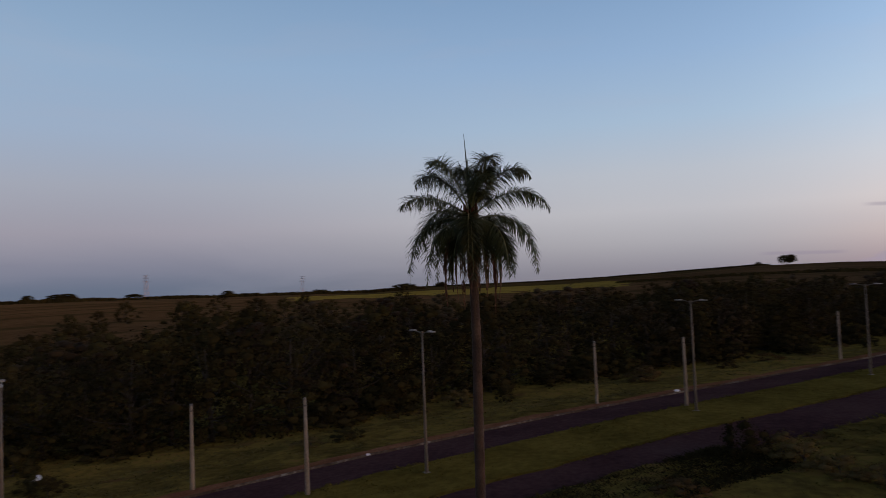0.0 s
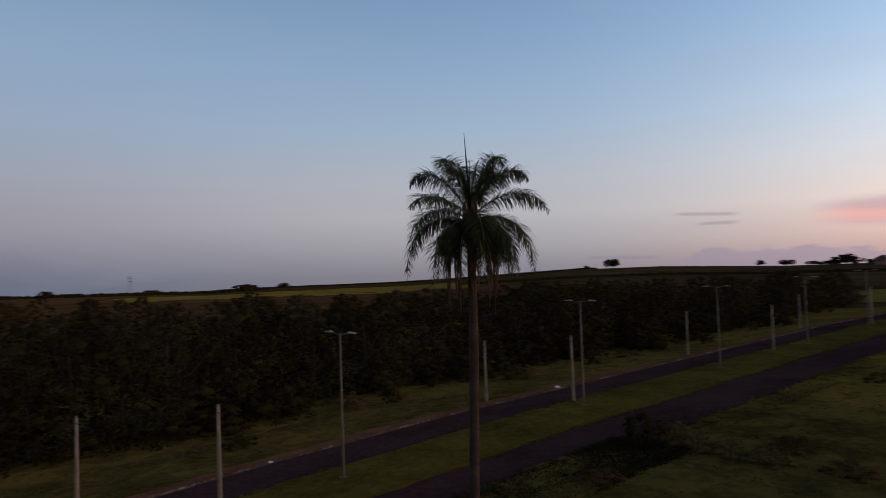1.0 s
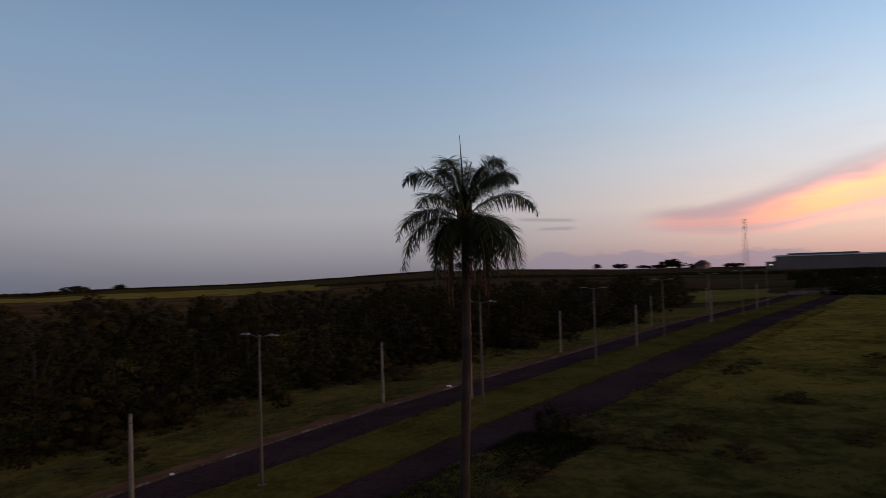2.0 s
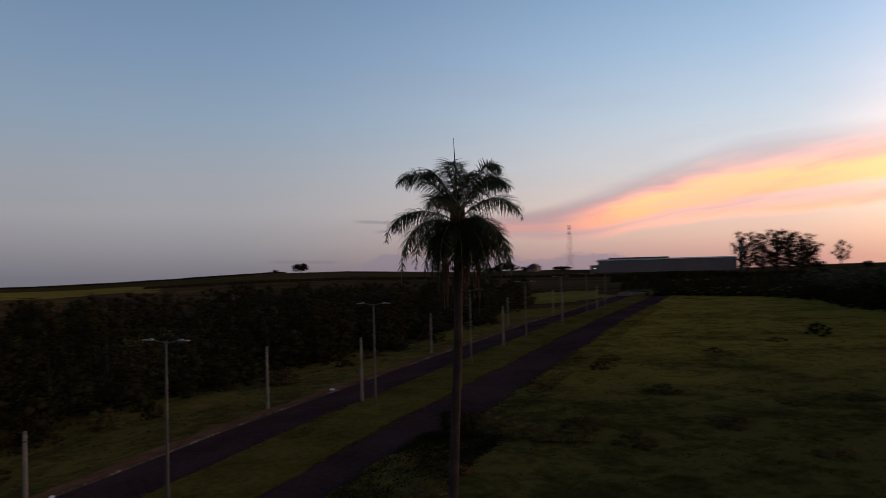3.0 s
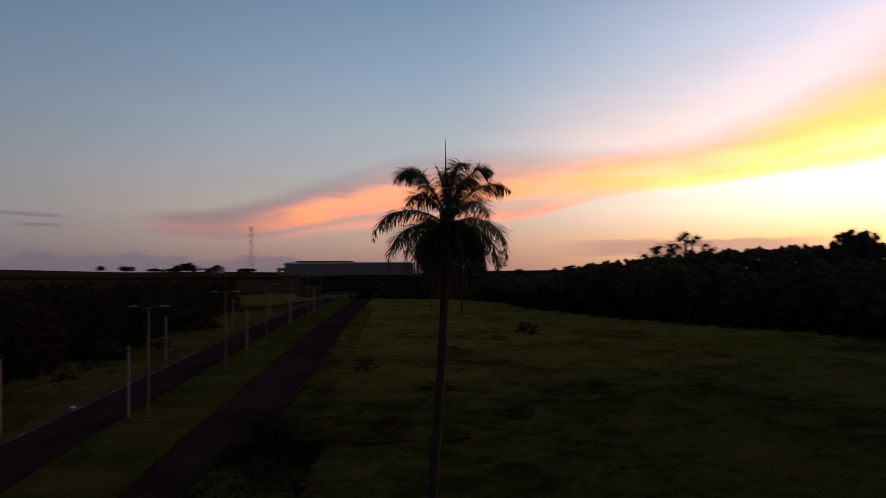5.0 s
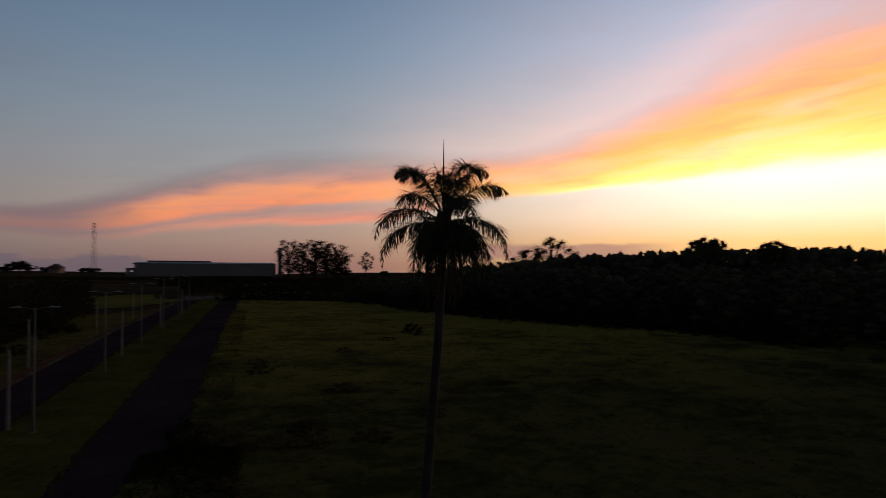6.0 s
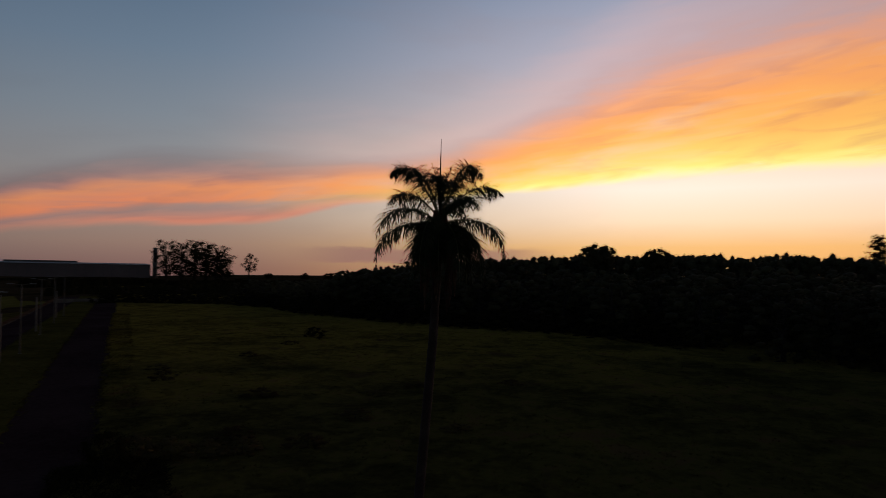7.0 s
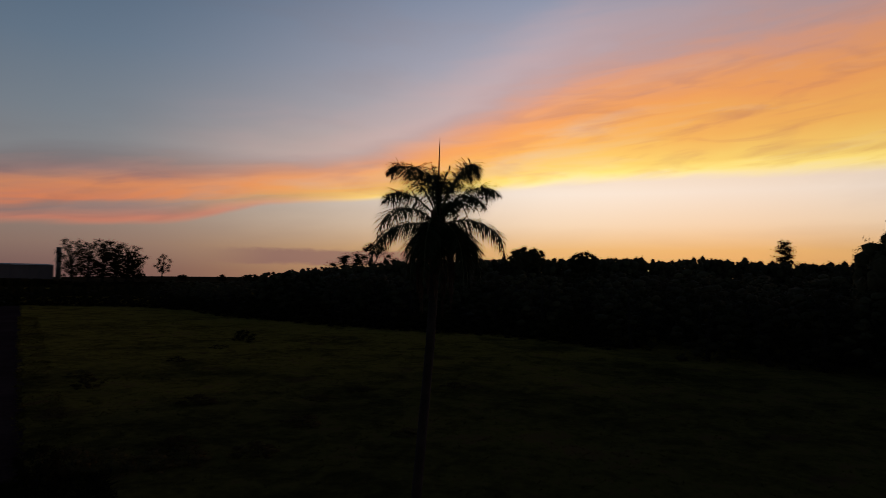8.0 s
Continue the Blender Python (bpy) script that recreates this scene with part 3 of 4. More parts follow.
def palm():
    rng = random.Random(7)
    base = Vector((-0.02, 1.08, land(0, 1.08)))
    tree = tagged(new("palm_tree"), "tall slender queen palm with drooping fronds and a brown skirt", "palm tree")
    tree.matrix_basis = Matrix.Translation(base)

    def rel(x, y, z):
        return Vector((x, y, z)) - base
    heart = rel(0.1, 0.1, 14.1)
    # ringed trunk
    pts, rad = [], []
    line = [(-0.02, 1.08, base.z - 0.3), (0.0, 1.02, base.z + 0.6), (0.04, 0.68, 5.3), (0.13, 0.31, 10.1), (0.1, 0.1, 13.9)]
    zs = np.arange(base.z - 0.3, 13.9, 0.09)
    for k, z in enumerate(zs):
        x = float(np.interp(z, [p[2] for p in line], [p[0] for p in line]))
        y = float(np.interp(z, [p[2] for p in line], [p[1] for p in line]))
        h = (z - base.z) / 14
        r = 0.155 + 0.06 * max(0, 1 - h * 9) + 0.012 * math.sin(h * 5)
        r += 0.008 * (1 if k % 3 == 0 else -0.4) + rng.uniform(-0.003, 0.003)
        pts.append(rel(x, y, z))
        rad.append(r)
    part("trunk", Shape().tube(pts, rad, 14).mesh("trunk", M_TRUNK, True), tree, "slim grey-brown trunk with leaf-scar rings")
    # leaf bases round the heart
    for k in range(14):
        a = k * 2.4
        out = Vector((math.cos(a), math.sin(a), 0))
        lo = heart + out * 0.14 + Vector((0, 0, -0.75 + 0.03 * k))
        hi = heart + out * 0.2 + Vector((0, 0, 0.05 + 0.03 * k))
        part("leaf_base", Shape().tube([lo, (lo + hi) / 2 + out * 0.03, hi], [0.085, 0.07, 0.04], 7).mesh("leaf_base", M_DEAD, True), tree)
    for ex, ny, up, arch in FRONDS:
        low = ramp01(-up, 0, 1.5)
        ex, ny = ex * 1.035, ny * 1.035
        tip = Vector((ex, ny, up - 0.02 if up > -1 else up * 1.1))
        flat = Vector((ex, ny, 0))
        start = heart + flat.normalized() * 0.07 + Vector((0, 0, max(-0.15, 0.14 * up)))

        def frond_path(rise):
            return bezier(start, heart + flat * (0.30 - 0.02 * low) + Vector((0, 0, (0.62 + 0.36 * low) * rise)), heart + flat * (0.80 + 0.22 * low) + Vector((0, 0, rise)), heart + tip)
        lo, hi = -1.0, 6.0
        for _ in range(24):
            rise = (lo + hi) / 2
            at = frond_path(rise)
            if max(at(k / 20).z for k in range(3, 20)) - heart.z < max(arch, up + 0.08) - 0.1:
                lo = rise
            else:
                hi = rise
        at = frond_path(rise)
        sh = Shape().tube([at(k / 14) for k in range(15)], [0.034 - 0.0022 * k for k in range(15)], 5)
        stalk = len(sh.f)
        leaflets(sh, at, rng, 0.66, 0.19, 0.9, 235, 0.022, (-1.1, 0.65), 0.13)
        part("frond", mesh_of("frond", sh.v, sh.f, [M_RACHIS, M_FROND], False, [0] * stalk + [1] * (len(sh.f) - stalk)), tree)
    # dead fronds hanging against the trunk
    for k in range(11):
        a = k * 2.399 + 0.4
        out = Vector((math.cos(a), math.sin(a), 0))
        reach, drop = (0.95 if k % 4 == 0 else rng.uniform(0.25, 0.65)), rng.uniform(1.8, 2.9)
        s0 = heart + out * 0.12 + Vector((0, 0, -0.25 - 0.03 * k))
        at = bezier(s0, s0 + out * reach * 0.9 + Vector((0, 0, 0.2)), s0 + out * reach + Vector((0, 0, -drop * 0.4)), s0 + out * reach * rng.uniform(0.75, 1.0) + Vector((0, 0, -drop)))
        sh = Shape().tube([at(i / 10) for i in range(11)], [0.028 - 0.002 * i for i in range(11)], 5)
        leaflets(sh, at, rng, 0.42, 0.9, 0.28, 70, 0.03, (-0.2, 0.2), 0.3)
        part("dead_frond", sh.mesh("dead_frond", M_DEAD), tree, "dry brown hanging frond")
    for k in range(3):
        a = k * 2.1 + 0.5
        out = Vector((math.cos(a), math.sin(a), 0))
        at = bezier(heart, heart + Vector((0, 0, 0.8)), heart + out * 0.2 + Vector((0, 0, 1.5)), heart + out * 0.42 + Vector((0, 0, 1.85)))
        sh = Shape().tube([at(i / 8) for i in range(9)], [0.028 - 0.0028 * i for i in range(9)], 5)
        leaflets(sh, at, rng, 0.3, 0.12, 0.7, 60, 0.03, (-0.4, 0.8))
        part("young_frond", sh.mesh("young_frond", M_FROND), tree, "short upright young frond")
    spear = Shape().tube([heart + Vector((0, 0, -0.1)), heart + Vector((-0.04, 0, 1.3)), heart + Vector((-0.12, -0.04, 2.72))], [0.055, 0.034, 0.006], 6)
    part("spear_leaf", spear.mesh("spear_leaf", M_FROND, True), tree, "unopened upright spear leaf")
    return tree


palm()


# ---- trees and bushes ----
def ico():
    bm = bmesh.new()
    bmesh.ops.create_icosphere(bm, subdivisions=1, radius=1.0)
    out = [tuple(v.co) for v in bm.verts], [tuple(v.index for v in f.verts) for f in bm.faces]
    bm.free()
    return out


ICO_V, ICO_F = ico()


class Foliage(Shape):
    """Leaves and clump cores whose shading follows the crown, as in a mass of small leaves."""

    def __init__(self):
        self.v, self.f, self.n = [], [], []

    def core(self, c, size, flat, out, rng):
        b = len(self.v)
        for q in ICO_V:
            q = Vector(q)
            self.v.append(c + Vector((q.x, q.y, q.z * flat)) * size * rng.uniform(0.7, 1.15))
            self.n.append((q + out * 0.8).normalized())
        self.f.extend(tuple(b + i for i in q) for q in ICO_F)

    def leaf(self, p, out, length, rng):
        n = (out + Vector((rng.uniform(-.7, .7), rng.uniform(-.7, .7), rng.uniform(-.4, .8)))).normalized()
        t1 = n.cross(Vector((rng.uniform(-1, 1), rng.uniform(-1, 1), 0.3))).normalized()
        t2 = n.cross(t1)
        w, l = length * rng.uniform(0.35, 0.6), length * rng.uniform(0.7, 1.3)
        b = len(self.v)
        self.v += [p - t1 * l * 0.5, p + t2 * w * 0.5, p + t1 * l * 0.5, p - t2 * w * 0.5]
        soft = (out * 1.6 + n * 0.3).normalized()
        self.n += [soft] * 4
        face = (self.v[b + 1] - self.v[b]).cross(self.v[b + 2] - self.v[b])
        self.f.append((b, b + 1, b + 2, b + 3) if face.dot(soft) > 0 else (b + 3, b + 2, b + 1, b))

    def mesh(self, name, mat, smooth=True):
        me = mesh_of(name, self.v, self.f, mat, True)
        me.normals_split_custom_set_from_vertices([tuple(n) for n in self.n])
        return me


def tree_meshes(name, seed, height, spread, clear, lobes, per_lobe, leaf, leaf_mat, flat=0.7, open_crown=0.0, core_size=0.34, dome=0.8, limbs=3):
    """Trunk with limbs, and a crown of clumped leaves: two meshes."""
    rng = random.Random(seed)
    wood = Shape()
    lean = Vector((rng.uniform(-0.06, 0.06), rng.uniform(-0.06, 0.06), 1)) * height
    wood.tube([(0, 0, -0.4), lean * 0.15, lean * 0.45, lean * 0.8], [height * 0.028, height * 0.022, height * 0.016, height * 0.006], 7)
    leaves = Foliage()
    middle = lean * (clear * 0.6 + 0.3)
    for k in range(lobes):
        h = clear + (1 - clear) * (k + rng.random()) / lobes
        ring = math.sin(math.pi * min(0.97, 0.18 + dome * (h - clear) / (1 - clear))) ** 0.6
        a = k * 2.399 + rng.uniform(-0.5, 0.5)
        reach = spread * ring * math.sqrt(rng.uniform(0.05, 1.0))
        c = Vector((math.cos(a) * reach, math.sin(a) * reach, height * h * 0.93)) + Vector((lean.x * h, lean.y * h, 0))
        size = spread * rng.uniform(0.18, 0.42) * (1 - open_crown * 0.45)
        root = lean * (clear * 0.8 + 0.5 * (h - clear))
        mid = (root + c) / 2 + Vector((0, 0, -0.04 * height))
        if k % limbs == 0:
            wood.tube([root, mid, c], [height * 0.010, height * 0.007, height * 0.002], 4, False)
        crown_out = (c - middle).normalized()
        if core_size:
            leaves.core(c, size * core_size, flat, crown_out, rng)
        for _ in range(per_lobe):
            v = Vector((rng.gauss(0, 1), rng.gauss(0, 1), rng.gauss(0, 1))).normalized()
            out = (v + crown_out * 0.9).normalized()
            v = v * size * rng.uniform(0.36, 1.14)
            v.z *= flat
            leaves.leaf(c + v, out, leaf, rng)
    return wood.mesh(name + "_trunk", M_BARK, True), leaves.mesh(name + "_crown", leaf_mat)


def dome_meshes(name, seed, height, spread, lobes, per_lobe, leaf, leaf_mat, clump=1.0, middle=0.48, deep=0.46, squash=1.0):
    """A tree with a full rounded crown: lobes over a dome, down to a short trunk."""
    rng = random.Random(seed)
    wood = Shape()
    wood.tube([(0, 0, -0.4), (0.1, 0, height * 0.2), (0, 0.1, height * 0.6)], [height * 0.035, height * 0.026, height * 0.012], 7)
    leaves = Foliage()
    lift, half = height * middle, height * deep
    for k in range(lobes):
        w = min(0.98, -0.85 + 1.85 * (k + rng.random()) / lobes)
        ring = math.sqrt(max(0.0, 1 - w * w))
        a = k * 2.399 + rng.uniform(-0.4, 0.4)
        near = rng.uniform(0.68, 0.92) if k % 4 else rng.uniform(0.3, 0.6)
        c = Vector((math.cos(a) * ring * spread * near, math.sin(a) * ring * spread * near, lift + w * half * near))
        size = spread * rng.uniform(0.14, 0.28) * clump
        crown_out = (c - Vector((0, 0, lift * 0.8))).normalized()
        leaves.core(c, size * 0.74, 0.85 * squash, crown_out, rng)
        if k % 6 == 0:
            wood.tube([(0, 0, height * 0.3), (c.x * 0.5, c.y * 0.5, (c.z + height * 0.25) / 2), tuple(c)], [height * 0.012, height * 0.008, height * 0.003], 4, False)
        for _ in range(per_lobe):
            v = Vector((rng.gauss(0, 1), rng.gauss(0, 1), rng.gauss(0, 1))).normalized()
            out = (v + crown_out * 0.9).normalized()
            reach = size * rng.uniform(0.5, 0.98)
            leaves.leaf(c + Vector((v.x * reach, v.y * reach, v.z * reach * squash)), out, leaf, rng)
    leaves.core(Vector((0, 0, lift)), spread * 0.6, half / spread, Vector((0, 0, 0)), rng)
    return wood.mesh(name + "_trunk", M_BARK, True), leaves.mesh(name + "_crown", leaf_mat)


def tree_thing(name, meshes, m, label, category="tree", group=""):
    t = tagged(new(name), label, category, group)
    t.matrix_basis = m
    part("trunk", meshes[0], t)
    part("crown", meshes[1], t)
    return t


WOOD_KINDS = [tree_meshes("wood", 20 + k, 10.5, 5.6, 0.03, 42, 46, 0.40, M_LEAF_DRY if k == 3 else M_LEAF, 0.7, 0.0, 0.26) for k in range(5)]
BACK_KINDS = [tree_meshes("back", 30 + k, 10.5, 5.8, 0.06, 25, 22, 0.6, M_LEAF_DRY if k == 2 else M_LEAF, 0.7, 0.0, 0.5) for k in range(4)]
TALL_KINDS = [tree_meshes("tall", 40 + k, 13, 5.0, 0.03, 33, 33, 0.46, M_FOREST, 0.75, 0.0, 0.5) for k in range(4)]
PLANTED_KINDS = [tree_meshes("planted", 50 + k, 17, 3.4, 0.2, 27, 16, 0.55, M_FOREST, 1.2, 0.0, 0.8, 0.5, 9) for k in range(4)]
BUSH_KINDS = [tree_meshes("bush", 60 + k, 3.0, 2.6, 0.02, 20, 52, 0.25, M_SHRUB if k == 1 else M_LEAF, 0.7, 0.0, 0.5) for k in range(3)]
GUM_KINDS = [tree_meshes("gum", 80 + k, 26, 7.6, 0.16, 46, 90, 0.62, M_LEAF, 0.7, 0.1, 0.3, 0.72, 1) for k in range(4)]
OPEN_KINDS = [tree_meshes("open", 140 + k, 26, 7.0, 0.36, 26, 190, 0.52, M_LEAF, 0.8, 0.3, 0.4, 0.8, 1) for k in range(3)]
SKY_KINDS = [dome_meshes("skyline", 110 + k, 12, 7.0, 46, 26, 1.0, M_LEAF) for k in range(3)]
ROUND_KINDS = [dome_meshes("round", 90 + k, 12, 7.0, 80, 90, 0.52, M_FOREST) for k in range(2)]
ROUND_KINDS.append(dome_meshes("spreading", 97, 12, 7.0, 260, 50, 0.34, M_FOREST, 0.62))


EMERGENT_KINDS = [dome_meshes("emergent", 101 + k, 12, 6.4, 70, 60, 0.42, M_FOREST, 0.8, 0.83, 0.15, 0.45) for k in range(2)]


def scatter_woods():
    rng = random.Random(3)
    spots = []
    tries = 0
    while len(spots) < 212 and tries < 20000:
        tries += 1
        s = rng.uniform(-130, 230)
        front = 53 + 5 * noise.noise((s * 0.06, 0, 7)) - 4 * ramp01(s, 40, 100)
        d = front + 105 * rng.random() ** 1.5
        if any((s - a) ** 2 + (d - b) ** 2 < 5.2 ** 2 for a, b in spots):
            continue
        spots.append((s, d))
    for _ in range(70):
        spots.append((rng.uniform(-190, 120), rng.uniform(140, 330)))
    for k in range(12):
        s = -19 + 3.6 * k
        spots.append((s, float(np.interp(s, [-15, -8.5, -1.7, 11.2, 26], [59.5, 57.0, 53.5, 49.5, 52])) + rng.uniform(-0.8, 1.5)))
    for k in range(17):
        s = 23 + 4.2 * k
        spots.append((s, 53.5 - 4 * ramp01(s, 40, 100) + rng.uniform(-1.0, 2.5)))
    for s, d in spots:
        x, y, z = place(s, d)
        k = rng.uniform(0.7, 1.08)
        kind = rng.randrange(5)
        if d > 90:
            kind = (0, 1, 3, 0, 1)[kind]
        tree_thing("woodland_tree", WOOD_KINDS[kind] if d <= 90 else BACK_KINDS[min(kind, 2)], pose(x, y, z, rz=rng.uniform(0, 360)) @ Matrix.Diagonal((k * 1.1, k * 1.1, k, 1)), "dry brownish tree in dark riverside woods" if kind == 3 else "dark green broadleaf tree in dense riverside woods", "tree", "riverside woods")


FOREST_EDGE = [(235, -22), (205, -28), (150, -36), (122, -46), (105, -58), (85, -65), (65, -68), (48, -69), (24, -74), (-10, -86), (-60, -95)]


def scatter_forest():
    rng = random.Random(5)
    spots = []
    tries = 0
    while len(spots) < 180 and tries < 30000:
        tries += 1
        k = rng.random() * (len(FOREST_EDGE) - 1)
        i, f = int(k), k - int(k)
        (a, b), (c, e) = FOREST_EDGE[i], FOREST_EDGE[i + 1]
        back = 3 + 42 * rng.random() ** 1.2
        s, d = a + (c - a) * f + back * 0.35, b + (e - b) * f - back
        if any((s - p) ** 2 + (d - q) ** 2 < 5.0 ** 2 for p, q, _ in spots):
            continue
        spots.append((s, d, back))
    for s, d, back in spots:
        x, y, z = place(s, d)
        far = ramp01(s, 100, 220)
        k = rng.uniform(0.78, 0.98) * (1.0 - 0.34 * far) * (1.0 + 0.12 * ramp01(back, 5, 40))
        tree_thing("forest_tree", TALL_KINDS[rng.randrange(4)], pose(x, y, z, rz=rng.uniform(0, 360)) @ Matrix.Diagonal((k * 1.2, k * 1.2, k, 1)), "dark broadleaf tree at the forest edge", "tree", "forest beyond the pasture")


def plant_rows():
    """A planted stand behind the forest edge, its tops nearly level."""
    rng = random.Random(15)
    for row in range(3):
        for k in range(94):
            az = 70 + 53 * (k + rng.random() * 0.8) / 94
            r = 178 + 7 * row + rng.uniform(-2, 2)
            x, y = r * math.sin(radians(az)) - 20, r * math.cos(radians(az)) - 4
            z = land(x, y)
            up = float(np.interp(az, [70, 73, 76.5, 79, 83, 88, 96, 106, 112, 123], [0.5, 0.8, 1.12, 1.4, 1.7, 1.95, 2.05, 1.95, 1.72, 1.6]))
            top = 12.2 + r * math.tan(radians(up)) + rng.uniform(-0.6, 0.7)
            h = (top - z) / 17
            tree_thing("plantation_tree", PLANTED_KINDS[rng.randrange(4)], pose(x, y, z, rz=rng.uniform(0, 360)) @ Matrix.Diagonal((rng.uniform(0.8, 1.1), rng.uniform(0.8, 1.1), h, 1)), "slim dark tree in a dense planted stand", "tree", "planted stand behind the forest")


EDGE_FOOT = [(226, 17), (229, 11), (226, 4), (222, -5), (213, -21), (190, -30), (160, -33), (140, -38), (122, -43), (105, -54), (88, -67), (64, -71)]


def edge_scrub():
    """Low trees and scrub that close the foot of the forest and the road's end."""
    rng = random.Random(21)
    for (a, b), (c, e) in zip(EDGE_FOOT, EDGE_FOOT[1:]):
        n = max(2, round(math.hypot(c - a, e - b) / 3.6))
        for k in range(n):
            for row in range(2):
                f = (k + rng.random()) / n
                back = 2.6 + 4.5 * row + rng.uniform(-0.6, 0.6)
                s, d = a + (c - a) * f + back * 0.55, b + (e - b) * f - back * (0.8 if a < 220 else 0.1)
                x, y, z = place(s, d)
                h = rng.uniform(0.26, 0.42) + 0.10 * row
                tree_thing("scrub_tree", BACK_KINDS[rng.randrange(4)], pose(x, y, z - 0.7, rz=rng.uniform(0, 360)) @ Matrix.Diagonal((0.72, 0.72, h + 0.06, 1)), "low dark scrubby tree at the foot of the forest", "tree", "scrub along the forest's foot")


plant_rows()
edge_scrub()
scatter_woods()
scatter_forest()


# ---- single trees on the skyline and in the forest ----
def lone_tree(name, kinds, x, y, top, wide, label, index=0, base_height=12.0, base_spread=7.0, category="tree", group="", turn=0.0):
    z = land(x, y)
    h = (top - z) / base_height
    w = wide / 2 / base_spread
    return tree_thing(name, kinds[index % len(kinds)], pose(x, y, z, rz=turn) @ Matrix.Diagonal((w, w, h, 1)), label, category, group)


lone_tree("forest_tree", EMERGENT_KINDS, 135, -6.8, 20.2, 10, "round dark tree standing above the forest edge", 0)
lone_tree("forest_tree", EMERGENT_KINDS, 138, -19.5, 19.3, 8.5, "round dark tree standing above the forest edge", 1)
lone_tree("forest_tree", ROUND_KINDS, 74.9, -57.2, 24.2, 19, "very large spreading dark tree by the forest", 2)
lone_tree("forest_tree", ROUND_KINDS, 89, -58, 16.9, 7, "small round dark tree by the forest", 0, turn=70)
lone_tree("eucalyptus_tree", OPEN_KINDS, 216, 45, 25.6, 17, "tall ragged eucalyptus with two open lobes", 0, 26, 7)
lone_tree("eucalyptus_tree", OPEN_KINDS, 212, 53, 21.0, 17, "ragged eucalyptus at the forest edge", 1, 26, 7)
ROW = [(428, 288, 38.8), (437, 282, 36.9), (446, 277, 39.2), (452, 271, 37.7), (459, 267, 35.5), (465, 265, 28.7)]
for k, (x, y, top) in enumerate(ROW):
    lone_tree("eucalyptus_tree", GUM_KINDS, x, y, top, (18, 21, 27, 24, 25, 17)[k], "tall eucalyptus with clumped open crown in a short row", k, 26, 7, group="eucalyptus row", turn=40 * k)
lone_tree("eucalyptus_tree", OPEN_KINDS, 487, 255, 30.5, 12, "slender lone eucalyptus with a tufted top", 3, 26, 7)


def conifer():
    rng = random.Random(12)
    x, y = 192.5, -83.5
    z = land(x, y)
    h = 25.0 - z
    t = tagged(new("conifer_tree"), "dark pine with layered flat branches above the forest", "pine tree")
    t.matrix_basis = pose(x, y, z)
    part("trunk", Shape().tube([(0, 0, -0.3), (0.1, 0, h * 0.5), (0, 0, h)], [0.35, 0.24, 0.04], 8).mesh("trunk", M_BARK, True), t)
    sh = Foliage()
    boughs = Shape()
    for k in range(46):
        f = 0.40 + 0.6 * k / 46 + rng.uniform(-0.03, 0.0)
        a = k * 2.399 + rng.uniform(-0.3, 0.3)
        r = (1.04 - f) ** 0.7 * 9.0 * rng.uniform(0.55, 1.1)
        end = Vector((math.cos(a) * r, math.sin(a) * r, h * f + 0.3))
        boughs.tube([(0, 0, h * f - 0.5), end * 0.5 + Vector((0, 0, h * f * 0.5 - 0.15)), end], [0.1, 0.07, 0.03], 4, False)
        for _ in range(75):
            q = rng.uniform(0.25, 1.05)
            p = Vector((end.x * q, end.y * q, h * f - 0.4 + 0.7 * q)) + Vector((rng.gauss(0, 0.6), rng.gauss(0, 0.6), rng.gauss(0, 0.26)))
            sh.leaf(p, Vector((math.cos(a), math.sin(a), 0.8)).normalized(), 0.62, rng)
    part("bough", boughs.mesh("bough", M_BARK, True), t)
    part("crown", sh.mesh("crown", M_LEAF), t)


conifer()

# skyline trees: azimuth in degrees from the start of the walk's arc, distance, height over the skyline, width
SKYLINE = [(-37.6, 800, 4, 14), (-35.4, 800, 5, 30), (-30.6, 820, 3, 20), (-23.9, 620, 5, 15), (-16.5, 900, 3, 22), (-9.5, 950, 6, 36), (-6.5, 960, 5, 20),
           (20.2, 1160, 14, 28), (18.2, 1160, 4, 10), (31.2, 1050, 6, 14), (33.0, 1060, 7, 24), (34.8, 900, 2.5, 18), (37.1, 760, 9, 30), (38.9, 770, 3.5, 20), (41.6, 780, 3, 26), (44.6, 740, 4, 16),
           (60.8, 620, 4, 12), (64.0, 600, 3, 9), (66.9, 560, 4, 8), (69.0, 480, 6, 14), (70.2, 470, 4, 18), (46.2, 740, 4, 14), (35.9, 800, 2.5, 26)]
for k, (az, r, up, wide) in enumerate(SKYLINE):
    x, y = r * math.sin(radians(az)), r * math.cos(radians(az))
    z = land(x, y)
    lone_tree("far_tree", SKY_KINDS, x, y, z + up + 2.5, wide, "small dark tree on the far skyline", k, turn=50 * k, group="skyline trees")


